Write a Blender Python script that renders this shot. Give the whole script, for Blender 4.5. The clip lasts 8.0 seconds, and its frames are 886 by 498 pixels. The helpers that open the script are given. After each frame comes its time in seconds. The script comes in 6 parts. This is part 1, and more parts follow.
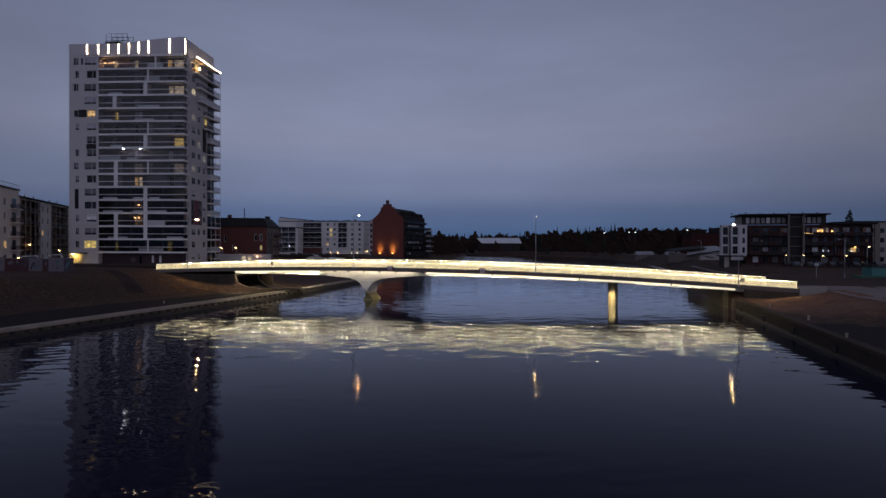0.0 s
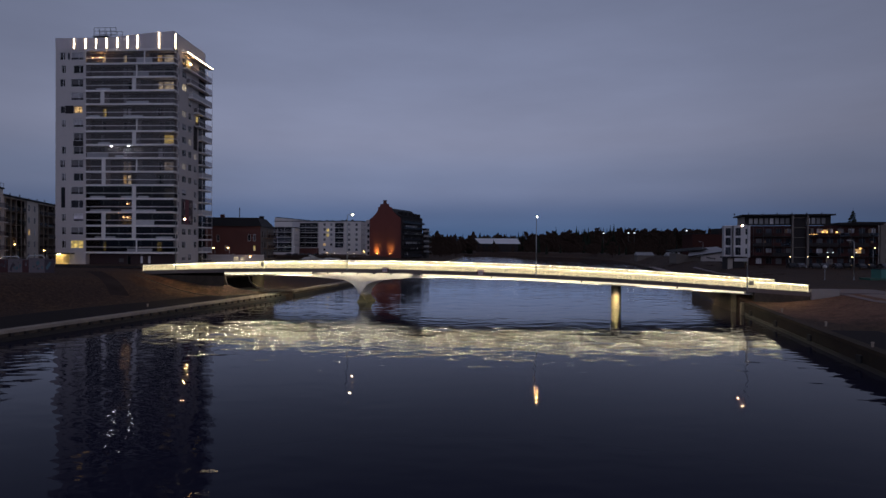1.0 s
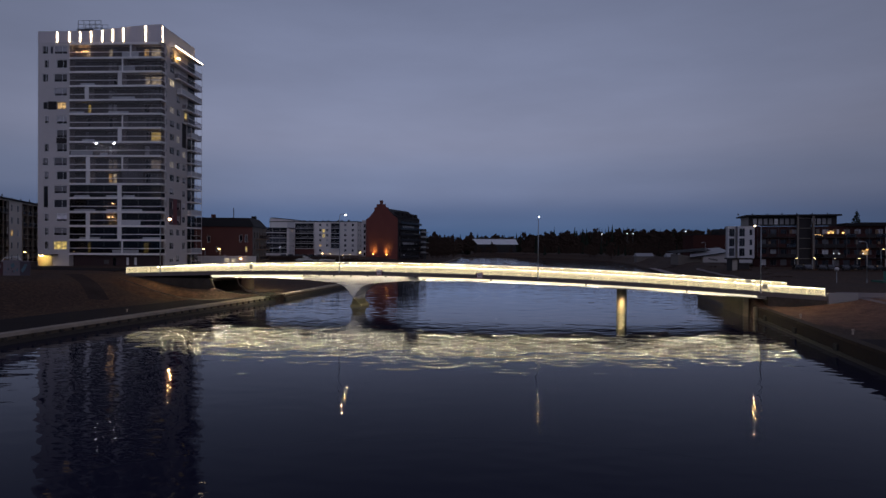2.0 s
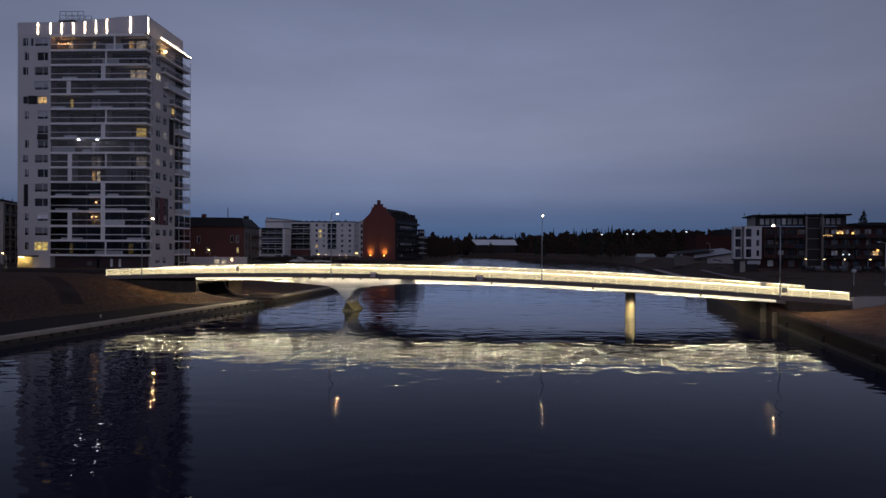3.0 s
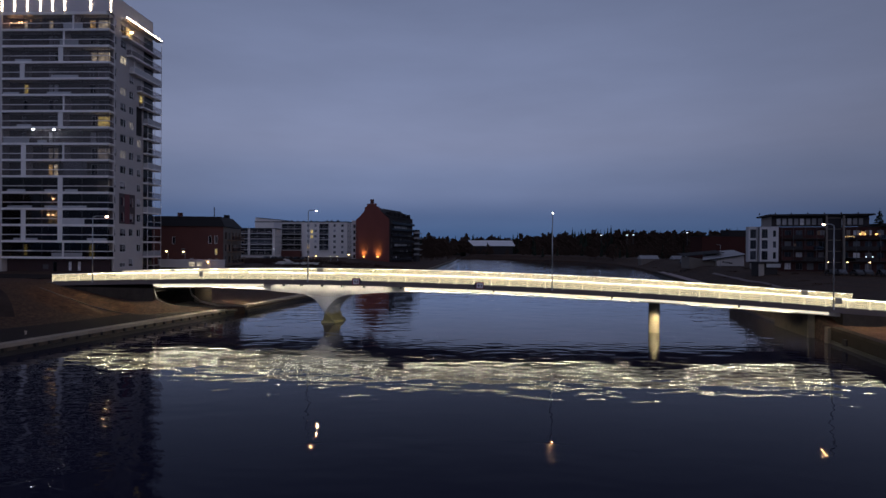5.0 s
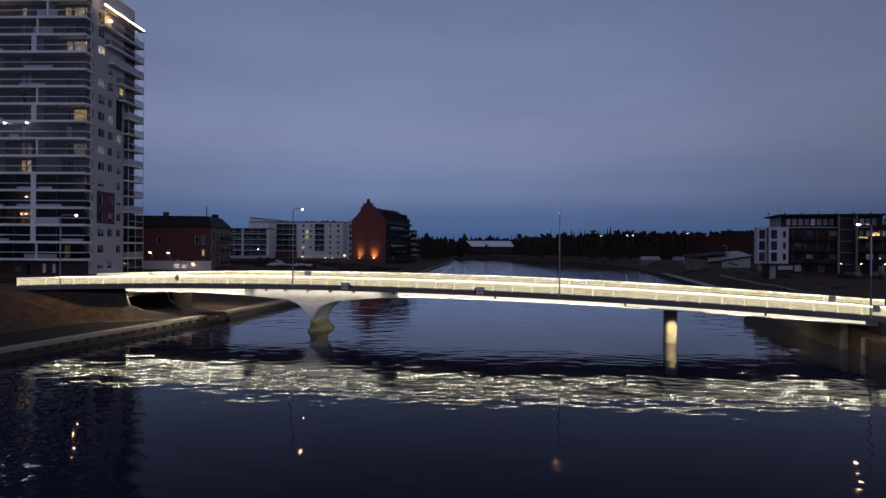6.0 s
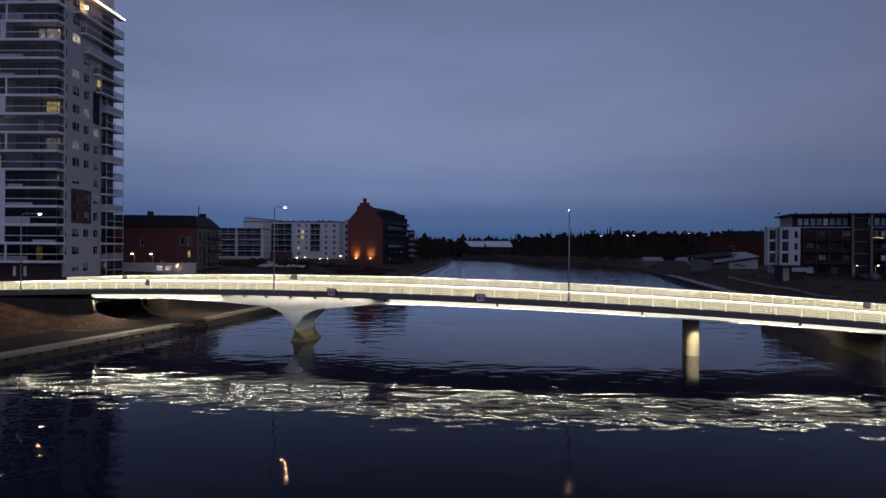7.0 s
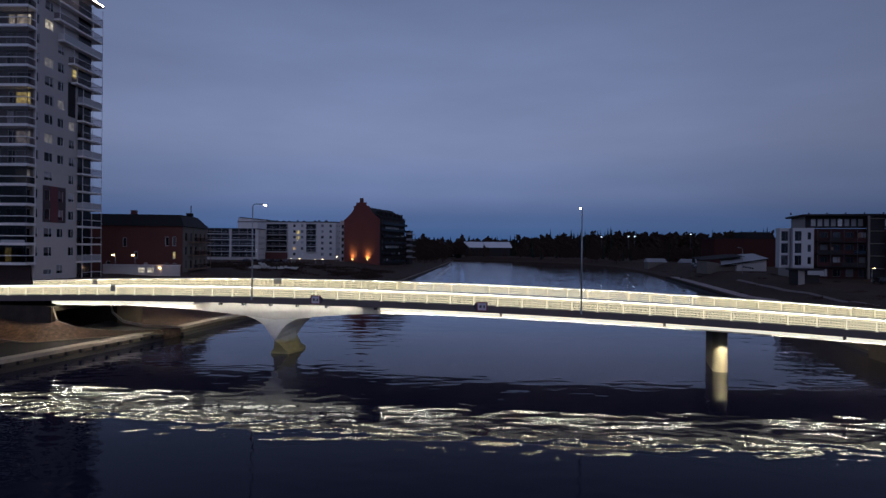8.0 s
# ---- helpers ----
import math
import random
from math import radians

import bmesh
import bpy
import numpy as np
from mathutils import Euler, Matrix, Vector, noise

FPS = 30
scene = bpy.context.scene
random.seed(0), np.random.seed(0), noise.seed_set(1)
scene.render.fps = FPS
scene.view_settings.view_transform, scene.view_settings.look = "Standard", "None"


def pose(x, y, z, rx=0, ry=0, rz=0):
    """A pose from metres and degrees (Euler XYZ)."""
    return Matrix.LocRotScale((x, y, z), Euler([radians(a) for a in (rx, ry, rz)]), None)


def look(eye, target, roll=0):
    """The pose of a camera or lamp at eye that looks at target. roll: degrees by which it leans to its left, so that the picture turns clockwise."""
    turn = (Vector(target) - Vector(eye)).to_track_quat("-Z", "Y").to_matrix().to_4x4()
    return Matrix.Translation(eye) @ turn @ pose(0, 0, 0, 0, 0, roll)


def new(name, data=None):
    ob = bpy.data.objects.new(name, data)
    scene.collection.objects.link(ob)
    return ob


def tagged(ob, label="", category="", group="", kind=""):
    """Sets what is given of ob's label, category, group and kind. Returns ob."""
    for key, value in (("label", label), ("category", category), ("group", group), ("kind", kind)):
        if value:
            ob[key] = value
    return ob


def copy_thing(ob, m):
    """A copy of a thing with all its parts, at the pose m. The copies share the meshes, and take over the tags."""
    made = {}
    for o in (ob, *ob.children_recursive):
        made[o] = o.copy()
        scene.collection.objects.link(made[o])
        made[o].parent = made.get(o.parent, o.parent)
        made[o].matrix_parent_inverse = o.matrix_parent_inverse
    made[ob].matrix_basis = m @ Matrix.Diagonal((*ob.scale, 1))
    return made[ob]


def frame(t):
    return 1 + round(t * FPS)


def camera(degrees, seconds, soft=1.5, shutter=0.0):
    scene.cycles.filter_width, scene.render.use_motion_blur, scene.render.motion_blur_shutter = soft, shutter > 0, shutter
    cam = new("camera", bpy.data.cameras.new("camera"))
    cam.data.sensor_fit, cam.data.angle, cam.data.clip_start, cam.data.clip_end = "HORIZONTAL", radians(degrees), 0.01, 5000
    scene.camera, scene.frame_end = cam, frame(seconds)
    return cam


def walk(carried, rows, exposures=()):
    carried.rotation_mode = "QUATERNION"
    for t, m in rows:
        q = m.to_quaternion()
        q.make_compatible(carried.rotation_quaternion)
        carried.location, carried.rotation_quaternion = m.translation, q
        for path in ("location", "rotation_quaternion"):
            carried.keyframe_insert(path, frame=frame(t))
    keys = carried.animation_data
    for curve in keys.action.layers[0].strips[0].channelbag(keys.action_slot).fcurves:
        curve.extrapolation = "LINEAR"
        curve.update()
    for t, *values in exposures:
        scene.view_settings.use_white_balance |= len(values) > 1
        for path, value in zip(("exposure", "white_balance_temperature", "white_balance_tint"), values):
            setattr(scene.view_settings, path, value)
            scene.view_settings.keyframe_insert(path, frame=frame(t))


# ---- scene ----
cam = camera(75.0, 8.0)
EXPOSURES = [(0.0, 0.0, 6600, 13), (4.0, -0.02, 6350, 13), (8.0, -0.08, 5650, 13)]
PATH = [
    (0, (0.07, 0.425, 10.515), (-0.029, 2.423, 10.502), 0.2),
    (0.5, (0.136, 2.16, 10.513), (0.04, 4.158, 10.501), 0.3),
    (1, (0.117, 4.079, 10.606), (0.024, 6.077, 10.594), 0.3),
    (1.5, (0.036, 6.198, 10.682), (-0.052, 8.196, 10.671), 0.3),
    (3, (-0.158, 13.821, 10.776), (-0.237, 15.819, 10.768), 0.3),
    (3.5, (-0.17, 16.588, 10.817), (-0.246, 18.586, 10.81), 0.3),
    (4, (-0.213, 19.432, 10.863), (-0.286, 21.431, 10.857), 0.3),
    (4.5, (-0.263, 22.406, 10.928), (-0.333, 24.404, 10.922), 0.3),
    (6, (-0.387, 31.638, 11.15), (-0.447, 33.637, 11.146), 0.4),
    (6.5, (-0.388, 34.803, 11.267), (-0.446, 36.802, 11.263), 0.3),
    (7, (-0.373, 38.067, 11.372), (-0.428, 40.067, 11.368), 0.4),
    (7.5, (-0.302, 41.226, 11.437), (-0.357, 43.225, 11.433), 0.4),
    (8, (-0.382, 44.452, 11.547), (-0.433, 46.451, 11.545), 0.5),
]
walk(cam, [(t, look(eye, target, roll)) for t, eye, target, roll in PATH], EXPOSURES)

# light settings
SKY_STOPS = [(0.0, (0.05, 0.1, 0.215)), (0.045, (0.085, 0.14, 0.265)), (0.1, (0.155, 0.205, 0.335)), (0.18, (0.215, 0.25, 0.375)), (0.3, (0.19, 0.225, 0.345)), (0.45, (0.14, 0.17, 0.27)), (1.0, (0.045, 0.052, 0.085))]
SKY_STRENGTH, WEST = 1.0, 2.2
FACE_GLOW_POWER, LED_DOT_POWER, RAIL_DOT_POWER = 0.95, 135.0, 100.0
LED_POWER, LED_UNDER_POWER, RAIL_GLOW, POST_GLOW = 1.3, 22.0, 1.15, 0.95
WATER_Z = 0.75
WAVE_BIG, WAVE_MID, WAVE_SMALL = 0.042, 0.025, 0.004

# ---- light, sky and exposure ----
def node(nt, kind, **kw):
    n = nt.nodes.new(kind)
    for k, v in kw.items():
        n.inputs[k.replace("_", " ")].default_value = v
    return n


def ramp_node(nt, stops, fac, interp="EASE"):
    r = nt.nodes.new("ShaderNodeValToRGB")
    r.color_ramp.interpolation = interp
    while len(r.color_ramp.elements) < len(stops):
        r.color_ramp.elements.new(0.5)
    for e, (p, c) in zip(r.color_ramp.elements, stops):
        e.position, e.color = p, (*c, 1)
    nt.links.new(fac, r.inputs["Fac"])
    return r.outputs["Color"]


def mathn(nt, op, a, b=None, c=None):
    n = nt.nodes.new("ShaderNodeMath")
    n.operation = op
    for i, v in enumerate((a, b, c)):
        if v is None:
            continue
        if isinstance(v, (int, float)):
            n.inputs[i].default_value = v
        else:
            nt.links.new(v, n.inputs[i])
    return n.outputs[0]


def mixc(nt, fac, a, b, blend="MIX"):
    n = nt.nodes.new("ShaderNodeMix")
    n.data_type, n.blend_type = "RGBA", blend
    ins = [s for s in n.inputs if s.name in ("Factor", "A", "B")]
    fsock = [s for s in ins if s.name == "Factor" and s.type == "VALUE"][0]
    asock = [s for s in ins if s.name == "A" and s.type == "RGBA"][0]
    bsock = [s for s in ins if s.name == "B" and s.type == "RGBA"][0]
    for s, v in ((fsock, fac), (asock, a), (bsock, b)):
        if isinstance(v, (int, float)):
            s.default_value = v
        elif isinstance(v, tuple):
            s.default_value = (*v, 1)
        else:
            nt.links.new(v, s)
    return [o for o in n.outputs if o.type == "RGBA"][0]


world = bpy.data.worlds.new("dusk_sky")
scene.world = world
world.use_nodes = True
wt = world.node_tree
wt.nodes.clear()
sky = wt.nodes.new("ShaderNodeTexSky")
sky.sky_type, sky.sun_disc = "NISHITA", False
sky.sun_elevation, sky.sun_rotation = radians(-1.0), radians(190)
tc = wt.nodes.new("ShaderNodeTexCoord")
sep = wt.nodes.new("ShaderNodeSeparateXYZ")
wt.links.new(tc.outputs["Generated"], sep.inputs[0])
up = mathn(wt, "MAXIMUM", sep.outputs["Z"], 0.0)
# overcast: dark blue at the horizon, paler cloud above it, greyer overhead
dome = ramp_node(wt, SKY_STOPS, up)
mp = wt.nodes.new("ShaderNodeMapping")
mp.inputs["Scale"].default_value = (1.6, 1.6, 7.0)
wt.links.new(tc.outputs["Generated"], mp.inputs["Vector"])
cl = node(wt, "ShaderNodeTexNoise", Scale=1.7, Detail=5.0, Roughness=0.55)
wt.links.new(mp.outputs[0], cl.inputs["Vector"])
clouds = mathn(wt, "MULTIPLY_ADD", cl.outputs["Fac"], 0.36, 0.82)
cloudy = mixc(wt, 1.0, dome, clouds, "MULTIPLY")
# the last light stands in the west, behind the walk
back = mathn(wt, "ADD", mathn(wt, "MULTIPLY", sep.outputs["Y"], -0.66), mathn(wt, "MULTIPLY", sep.outputs["X"], 0.75))
back = mathn(wt, "MAXIMUM", mathn(wt, "MULTIPLY_ADD", back, 0.8, 0.2), 0.0)
glow = mathn(wt, "MULTIPLY_ADD", mathn(wt, "POWER", back, 1.5), WEST, 1.0)
west = mixc(wt, back, (1.0, 1.0, 1.0), (1.12, 0.97, 0.86))
cloudy = mixc(wt, 1.0, mixc(wt, 1.0, cloudy, west, "MULTIPLY"), glow, "MULTIPLY")
# thicker cloud to the sides
side = mathn(wt, "MULTIPLY", sep.outputs["X"], sep.outputs["X"])
thick = mathn(wt, "MULTIPLY_ADD", mathn(wt, "MINIMUM", side, 0.5), -0.92, mathn(wt, "MULTIPLY_ADD", sep.outputs["X"], -0.17, 1.02))
cloudy = mixc(wt, 1.0, cloudy, thick, "MULTIPLY")
both = mixc(wt, 0.03, cloudy, sky.outputs[0])
bg = wt.nodes.new("ShaderNodeBackground")
bg.inputs["Strength"].default_value = SKY_STRENGTH
wt.links.new(both, bg.inputs["Color"])
wo = wt.nodes.new("ShaderNodeOutputWorld")
wt.links.new(bg.outputs[0], wo.inputs[0])

# ---- materials ----
def material(name, colour, rough=0.7, metal=0.0, vary=0.25, grain=1.2, stain=0.12, bump=0.15, emit=None, power=0.0, piece=0.0, spec=0.5):
    """A surface with grain (metres^-1), broad stains and a little relief; piece: variation from thing to thing."""
    m = bpy.data.materials.new(name)
    m.use_nodes = True
    nt = m.node_tree
    p = nt.nodes["Principled BSDF"]
    g = nt.nodes.new("ShaderNodeNewGeometry")
    fine = node(nt, "ShaderNodeTexNoise", Scale=grain, Detail=6.0, Roughness=0.62)
    broad = node(nt, "ShaderNodeTexNoise", Scale=stain, Detail=3.0, Roughness=0.5)
    nt.links.new(g.outputs["Position"], fine.inputs["Vector"])
    nt.links.new(g.outputs["Position"], broad.inputs["Vector"])
    mixed = mathn(nt, "ADD", mathn(nt, "MULTIPLY", fine.outputs["Fac"], 0.5), mathn(nt, "MULTIPLY", broad.outputs["Fac"], 0.5))
    fac = mathn(nt, "MULTIPLY_ADD", mathn(nt, "SUBTRACT", mixed, 0.5), 2.6 * vary, 1.0)
    if piece:
        oi = nt.nodes.new("ShaderNodeObjectInfo")
        fac = mathn(nt, "MULTIPLY", fac, mathn(nt, "MULTIPLY_ADD", oi.outputs["Random"], 2 * piece, 1 - piece))
    col = mixc(nt, 1.0, colour, fac, "MULTIPLY")
    nt.links.new(col, p.inputs["Base Color"])
    rr = mathn(nt, "MULTIPLY_ADD", mathn(nt, "SUBTRACT", fine.outputs["Fac"], 0.5), 0.3, rough)
    nt.links.new(rr, p.inputs["Roughness"])
    p.inputs["Metallic"].default_value = metal
    p.inputs["Specular IOR Level"].default_value = spec
    if bump:
        b = node(nt, "ShaderNodeBump", Strength=bump, Distance=0.05)
        nt.links.new(fine.outputs["Fac"], b.inputs["Height"])
        nt.links.new(b.outputs[0], p.inputs["Normal"])
    if emit:
        p.inputs["Emission Color"].default_value = (*emit, 1)
        p.inputs["Emission Strength"].default_value = power
    return m


def lamp_material(name, colour, power, base=0.8):
    m = bpy.data.materials.new(name)
    m.use_nodes = True
    p = m.node_tree.nodes["Principled BSDF"]
    p.inputs["Base Color"].default_value = (base, base, base, 1)
    p.inputs["Emission Color"].default_value = (*colour, 1)
    p.inputs["Emission Strength"].default_value = power
    return m


def room_material(name, colour, power):
    """A lit room behind a pane: curtains and furniture break the light up."""
    m = bpy.data.materials.new(name)
    m.use_nodes = True
    nt = m.node_tree
    p = nt.nodes["Principled BSDF"]
    g = nt.nodes.new("ShaderNodeNewGeometry")
    n = node(nt, "ShaderNodeTexNoise", Scale=1.7, Detail=2.0)
    nt.links.new(g.outputs["Position"], n.inputs["Vector"])
    f = mathn(nt, "MULTIPLY", mathn(nt, "POWER", mathn(nt, "MULTIPLY", n.outputs["Fac"], 2.0), 2.5), power)
    p.inputs["Base Color"].default_value = (0.3, 0.28, 0.25, 1)
    p.inputs["Roughness"].default_value = 0.3
    p.inputs["Emission Color"].default_value = (*colour, 1)
    nt.links.new(f, p.inputs["Emission Strength"])
    return m


def pane_material(name, colour, rough=0.08, vary=0.6):
    """Dark window glass in front of unlit rooms, some with pale curtains."""
    m = bpy.data.materials.new(name)
    m.use_nodes = True
    nt = m.node_tree
    p = nt.nodes["Principled BSDF"]
    oi = nt.nodes.new("ShaderNodeObjectInfo")
    g = nt.nodes.new("ShaderNodeNewGeometry")
    n = node(nt, "ShaderNodeTexNoise", Scale=0.8, Detail=2.0)
    nt.links.new(g.outputs["Position"], n.inputs["Vector"])
    k = mathn(nt, "POWER", oi.outputs["Random"], 3.0)
    k = mathn(nt, "MULTIPLY_ADD", mathn(nt, "MULTIPLY", k, n.outputs["Fac"]), 12.0 * vary, 0.6)
    nt.links.new(mixc(nt, 1.0, colour, k, "MULTIPLY"), p.inputs["Base Color"])
    p.inputs["Roughness"].default_value = rough
    p.inputs["IOR"].default_value = 1.27
    return m


def clear_glass(name, tint, alpha=0.35):
    m = bpy.data.materials.new(name)
    m.use_nodes = True
    nt = m.node_tree
    nt.nodes.clear()
    out = nt.nodes.new("ShaderNodeOutputMaterial")
    tr = nt.nodes.new("ShaderNodeBsdfTransparent")
    tr.inputs[0].default_value = (*tint, 1)
    gl = nt.nodes.new("ShaderNodeBsdfGlossy")
    gl.inputs["Roughness"].default_value = 0.05
    mx = nt.nodes.new("ShaderNodeMixShader")
    mx.inputs[0].default_value = alpha
    nt.links.new(tr.outputs[0], mx.inputs[1])
    nt.links.new(gl.outputs[0], mx.inputs[2])
    nt.links.new(mx.outputs[0], out.inputs[0])
    return m


def water_material():
    m = bpy.data.materials.new("river_water")
    m.use_nodes = True
    nt = m.node_tree
    nt.nodes.clear()
    out = nt.nodes.new("ShaderNodeOutputMaterial")
    deep = nt.nodes.new("ShaderNodeBsdfDiffuse")
    deep.inputs["Color"].default_value = (0.015, 0.0148, 0.032, 1)
    gloss = nt.nodes.new("ShaderNodeBsdfGlossy")
    gloss.inputs["Color"].default_value = (0.92, 0.95, 1.0, 1)
    gloss.inputs["Roughness"].default_value = 0.015
    fres = nt.nodes.new("ShaderNodeFresnel")
    fres.inputs["IOR"].default_value = 1.33
    blend = nt.nodes.new("ShaderNodeMixShader")
    share = mathn(nt, "MINIMUM", mathn(nt, "MULTIPLY", mathn(nt, "POWER", fres.outputs[0], 1.98), 2.5), 0.97)
    nt.links.new(share, blend.inputs[0])
    nt.links.new(deep.outputs[0], blend.inputs[1])
    nt.links.new(gloss.outputs[0], blend.inputs[2])
    nt.links.new(blend.outputs[0], out.inputs[0])
    g = nt.nodes.new("ShaderNodeNewGeometry")
    mp = nt.nodes.new("ShaderNodeMapping")
    mp.inputs["Rotation"].default_value = (0, 0, radians(-8))
    mp.inputs["Scale"].default_value = (0.55, 1.0, 1.0)
    nt.links.new(g.outputs["Position"], mp.inputs["Vector"])
    big = node(nt, "ShaderNodeTexNoise", Scale=0.5, Detail=0.0)
    mid = node(nt, "ShaderNodeTexNoise", Scale=1.15, Detail=0.0)
    small = node(nt, "ShaderNodeTexNoise", Scale=3.2, Detail=1.0, Roughness=0.4)
    calm = node(nt, "ShaderNodeTexNoise", Scale=0.03, Detail=2.0)
    for n in (big, mid, small, calm):
        nt.links.new(mp.outputs[0], n.inputs["Vector"])
    h = mathn(nt, "MULTIPLY", big.outputs["Fac"], WAVE_BIG)
    h = mathn(nt, "ADD", h, mathn(nt, "MULTIPLY", mid.outputs["Fac"], WAVE_MID))
    h = mathn(nt, "ADD", h, mathn(nt, "MULTIPLY", small.outputs["Fac"], WAVE_SMALL))
    h = mathn(nt, "MULTIPLY", h, mathn(nt, "MULTIPLY_ADD", calm.outputs["Fac"], 0.9, 0.55))
    sp = nt.nodes.new("ShaderNodeSeparateXYZ")
    nt.links.new(g.outputs["Position"], sp.inputs[0])
    breeze = nt.nodes.new("ShaderNodeMapRange")
    for i, v in ((1, 130.0), (2, 300.0), (3, 1.0), (4, 5.0)):
        breeze.inputs[i].default_value = v
    nt.links.new(sp.outputs["Y"], breeze.inputs[0])
    lee = nt.nodes.new("ShaderNodeMapRange")
    for i, v in ((1, 18.0), (2, 46.0), (3, 1.0), (4, 0.08)):
        lee.inputs[i].default_value = v
    nt.links.new(sp.outputs["X"], lee.inputs[0])
    gust = mathn(nt, "MULTIPLY_ADD", mathn(nt, "SUBTRACT", breeze.outputs[0], 1.0), lee.outputs[0], 1.0)
    h = mathn(nt, "MULTIPLY", h, gust)
    b = node(nt, "ShaderNodeBump", Strength=1.0, Distance=1.0)
    nt.links.new(h, b.inputs["Height"])
    nt.links.new(b.outputs[0], gloss.inputs["Normal"])
    return m


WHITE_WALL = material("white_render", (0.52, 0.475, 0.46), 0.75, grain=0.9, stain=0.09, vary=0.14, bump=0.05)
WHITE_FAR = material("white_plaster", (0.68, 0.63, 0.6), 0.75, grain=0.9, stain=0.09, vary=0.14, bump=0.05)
CROWN = material("mauve_grey_panel", (0.56, 0.5, 0.5), 0.6, grain=1.1, vary=0.12, bump=0.04)
SLAB = material("white_balcony_edge", (0.76, 0.72, 0.7), 0.6, vary=0.14, piece=0.06)
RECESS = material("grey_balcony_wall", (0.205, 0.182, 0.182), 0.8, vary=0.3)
MAROON = material("maroon_panel", (0.13, 0.021, 0.026), 0.55, vary=0.25, piece=0.1)
DARK_CLAD = material("dull_maroon_panel", (0.05, 0.03, 0.033), 0.55, vary=0.25)
DARK_MAROON = material("blackish_maroon_panel", (0.03, 0.01, 0.0115), 0.6, vary=0.3)
DARK_PANEL = material("dark_spandrel", (0.028, 0.024, 0.025), 0.6, vary=0.2, spec=0.15)
FRAME_WHITE = material("white_frame", (0.7, 0.7, 0.7), 0.5, vary=0.08, bump=0.0)
FRAME_DARK = material("dark_frame", (0.05, 0.05, 0.055), 0.45, vary=0.1, bump=0.0)
PANE = pane_material("window_glass", (0.012, 0.013, 0.016))
PANE_PALE = pane_material("curtained_glass", (0.17, 0.163, 0.17))
BALC_GLASS = clear_glass("balcony_glass", (0.7, 0.68, 0.69), 0.03)
BALC_DARKER = clear_glass("darker_balcony_glass", (0.3, 0.3, 0.33), 0.025)
BALC_WHITE = material("frosted_balustrade", (0.36, 0.35, 0.36), 0.35, vary=0.2, piece=0.25)
CURTAIN = pane_material("white_blinds", (0.34, 0.33, 0.34), 0.3, 0.35)
ROOM_WARM = room_material("warm_room", (1.0, 0.6, 0.18), 0.42)
ROOM_DIM = room_material("dim_room", (1.0, 0.84, 0.66), 0.085)
ROOM_YELLOW = room_material("yellow_room", (1.0, 0.72, 0.16), 0.4)
ROOM_PALE = room_material("pale_room", (1.0, 0.82, 0.52), 0.4)
STEEL = material("galvanised_steel", (0.36, 0.37, 0.38), 0.45, 0.7, vary=0.15, grain=4, bump=0.05)
DARK_STEEL = material("dark_steel", (0.05, 0.05, 0.055), 0.5, 0.3, vary=0.15, grain=4, bump=0.05)
RAIL_PAINT = material("pale_rail_paint", (0.66, 0.64, 0.58), 0.45, 0.0, vary=0.1, grain=5, bump=0.03)
CONCRETE = material("pale_concrete", (0.58, 0.56, 0.52), 0.85, grain=1.6, stain=0.25, vary=0.35, bump=0.25)
OLD_CONCRETE = material("weathered_concrete", (0.095, 0.077, 0.062), 0.9, grain=1.3, stain=0.3, vary=0.6, bump=0.4)
WET_CONCRETE = material("wet_dark_concrete", (0.024, 0.019, 0.016), 0.7, grain=1.3, stain=0.4, vary=0.6, bump=0.4)
EDGE_BEAM = material("grey_edge_beam", (0.155, 0.125, 0.11), 0.85, grain=1.8, stain=0.3, vary=0.3, bump=0.2)
ASPHALT = material("asphalt", (0.026, 0.0215, 0.022), 0.9, grain=3.0, stain=0.12, vary=0.3, bump=0.3, spec=0.08)
BROWN_BLOCK = material("dark_brown_brickwork", (0.055, 0.021, 0.018), 0.9, grain=2.4, stain=0.1, vary=0.4, bump=0.2, spec=0.1)
BAY_BROWN = material("dull_brown_panel", (0.22, 0.165, 0.125), 0.8, vary=0.3, spec=0.15)
BAY_POST = material("grey_brown_timber", (0.36, 0.29, 0.23), 0.8, vary=0.3, spec=0.2)
BRICK_RED = material("red_brickwork", (0.165, 0.044, 0.034), 0.85, grain=2.4, stain=0.15, vary=0.35, bump=0.3)
BRICK_DARK = material("dark_red_brickwork", (0.115, 0.04, 0.032), 0.85, grain=2.4, stain=0.15, vary=0.35, bump=0.3)
ROOF_DARK = material("dark_roof_sheet", (0.022, 0.02, 0.021), 0.7, grain=1.5, vary=0.25, spec=0.12)
ROOF_PALE = material("pale_roof_sheet", (0.34, 0.33, 0.34), 0.5, grain=0.8, vary=0.15)
BARN_ROOF = material("white_metal_roof", (0.75, 0.74, 0.76), 0.5, grain=0.5, vary=0.15)
TIMBER = material("brown_timber", (0.2, 0.12, 0.07), 0.75, grain=2.5, vary=0.35)
BEIGE = material("beige_panel", (0.16, 0.135, 0.115), 0.75, vary=0.2)
GREY_WALL = material("grey_render", (0.3, 0.265, 0.24), 0.8, vary=0.2, bump=0.05)
RED_PANEL = material("dull_red_panel", (0.045, 0.0165, 0.015), 0.7, vary=0.4, piece=0.4, spec=0.15)
TEAL = material("teal_paint", (0.035, 0.17, 0.15), 0.5, vary=0.2)
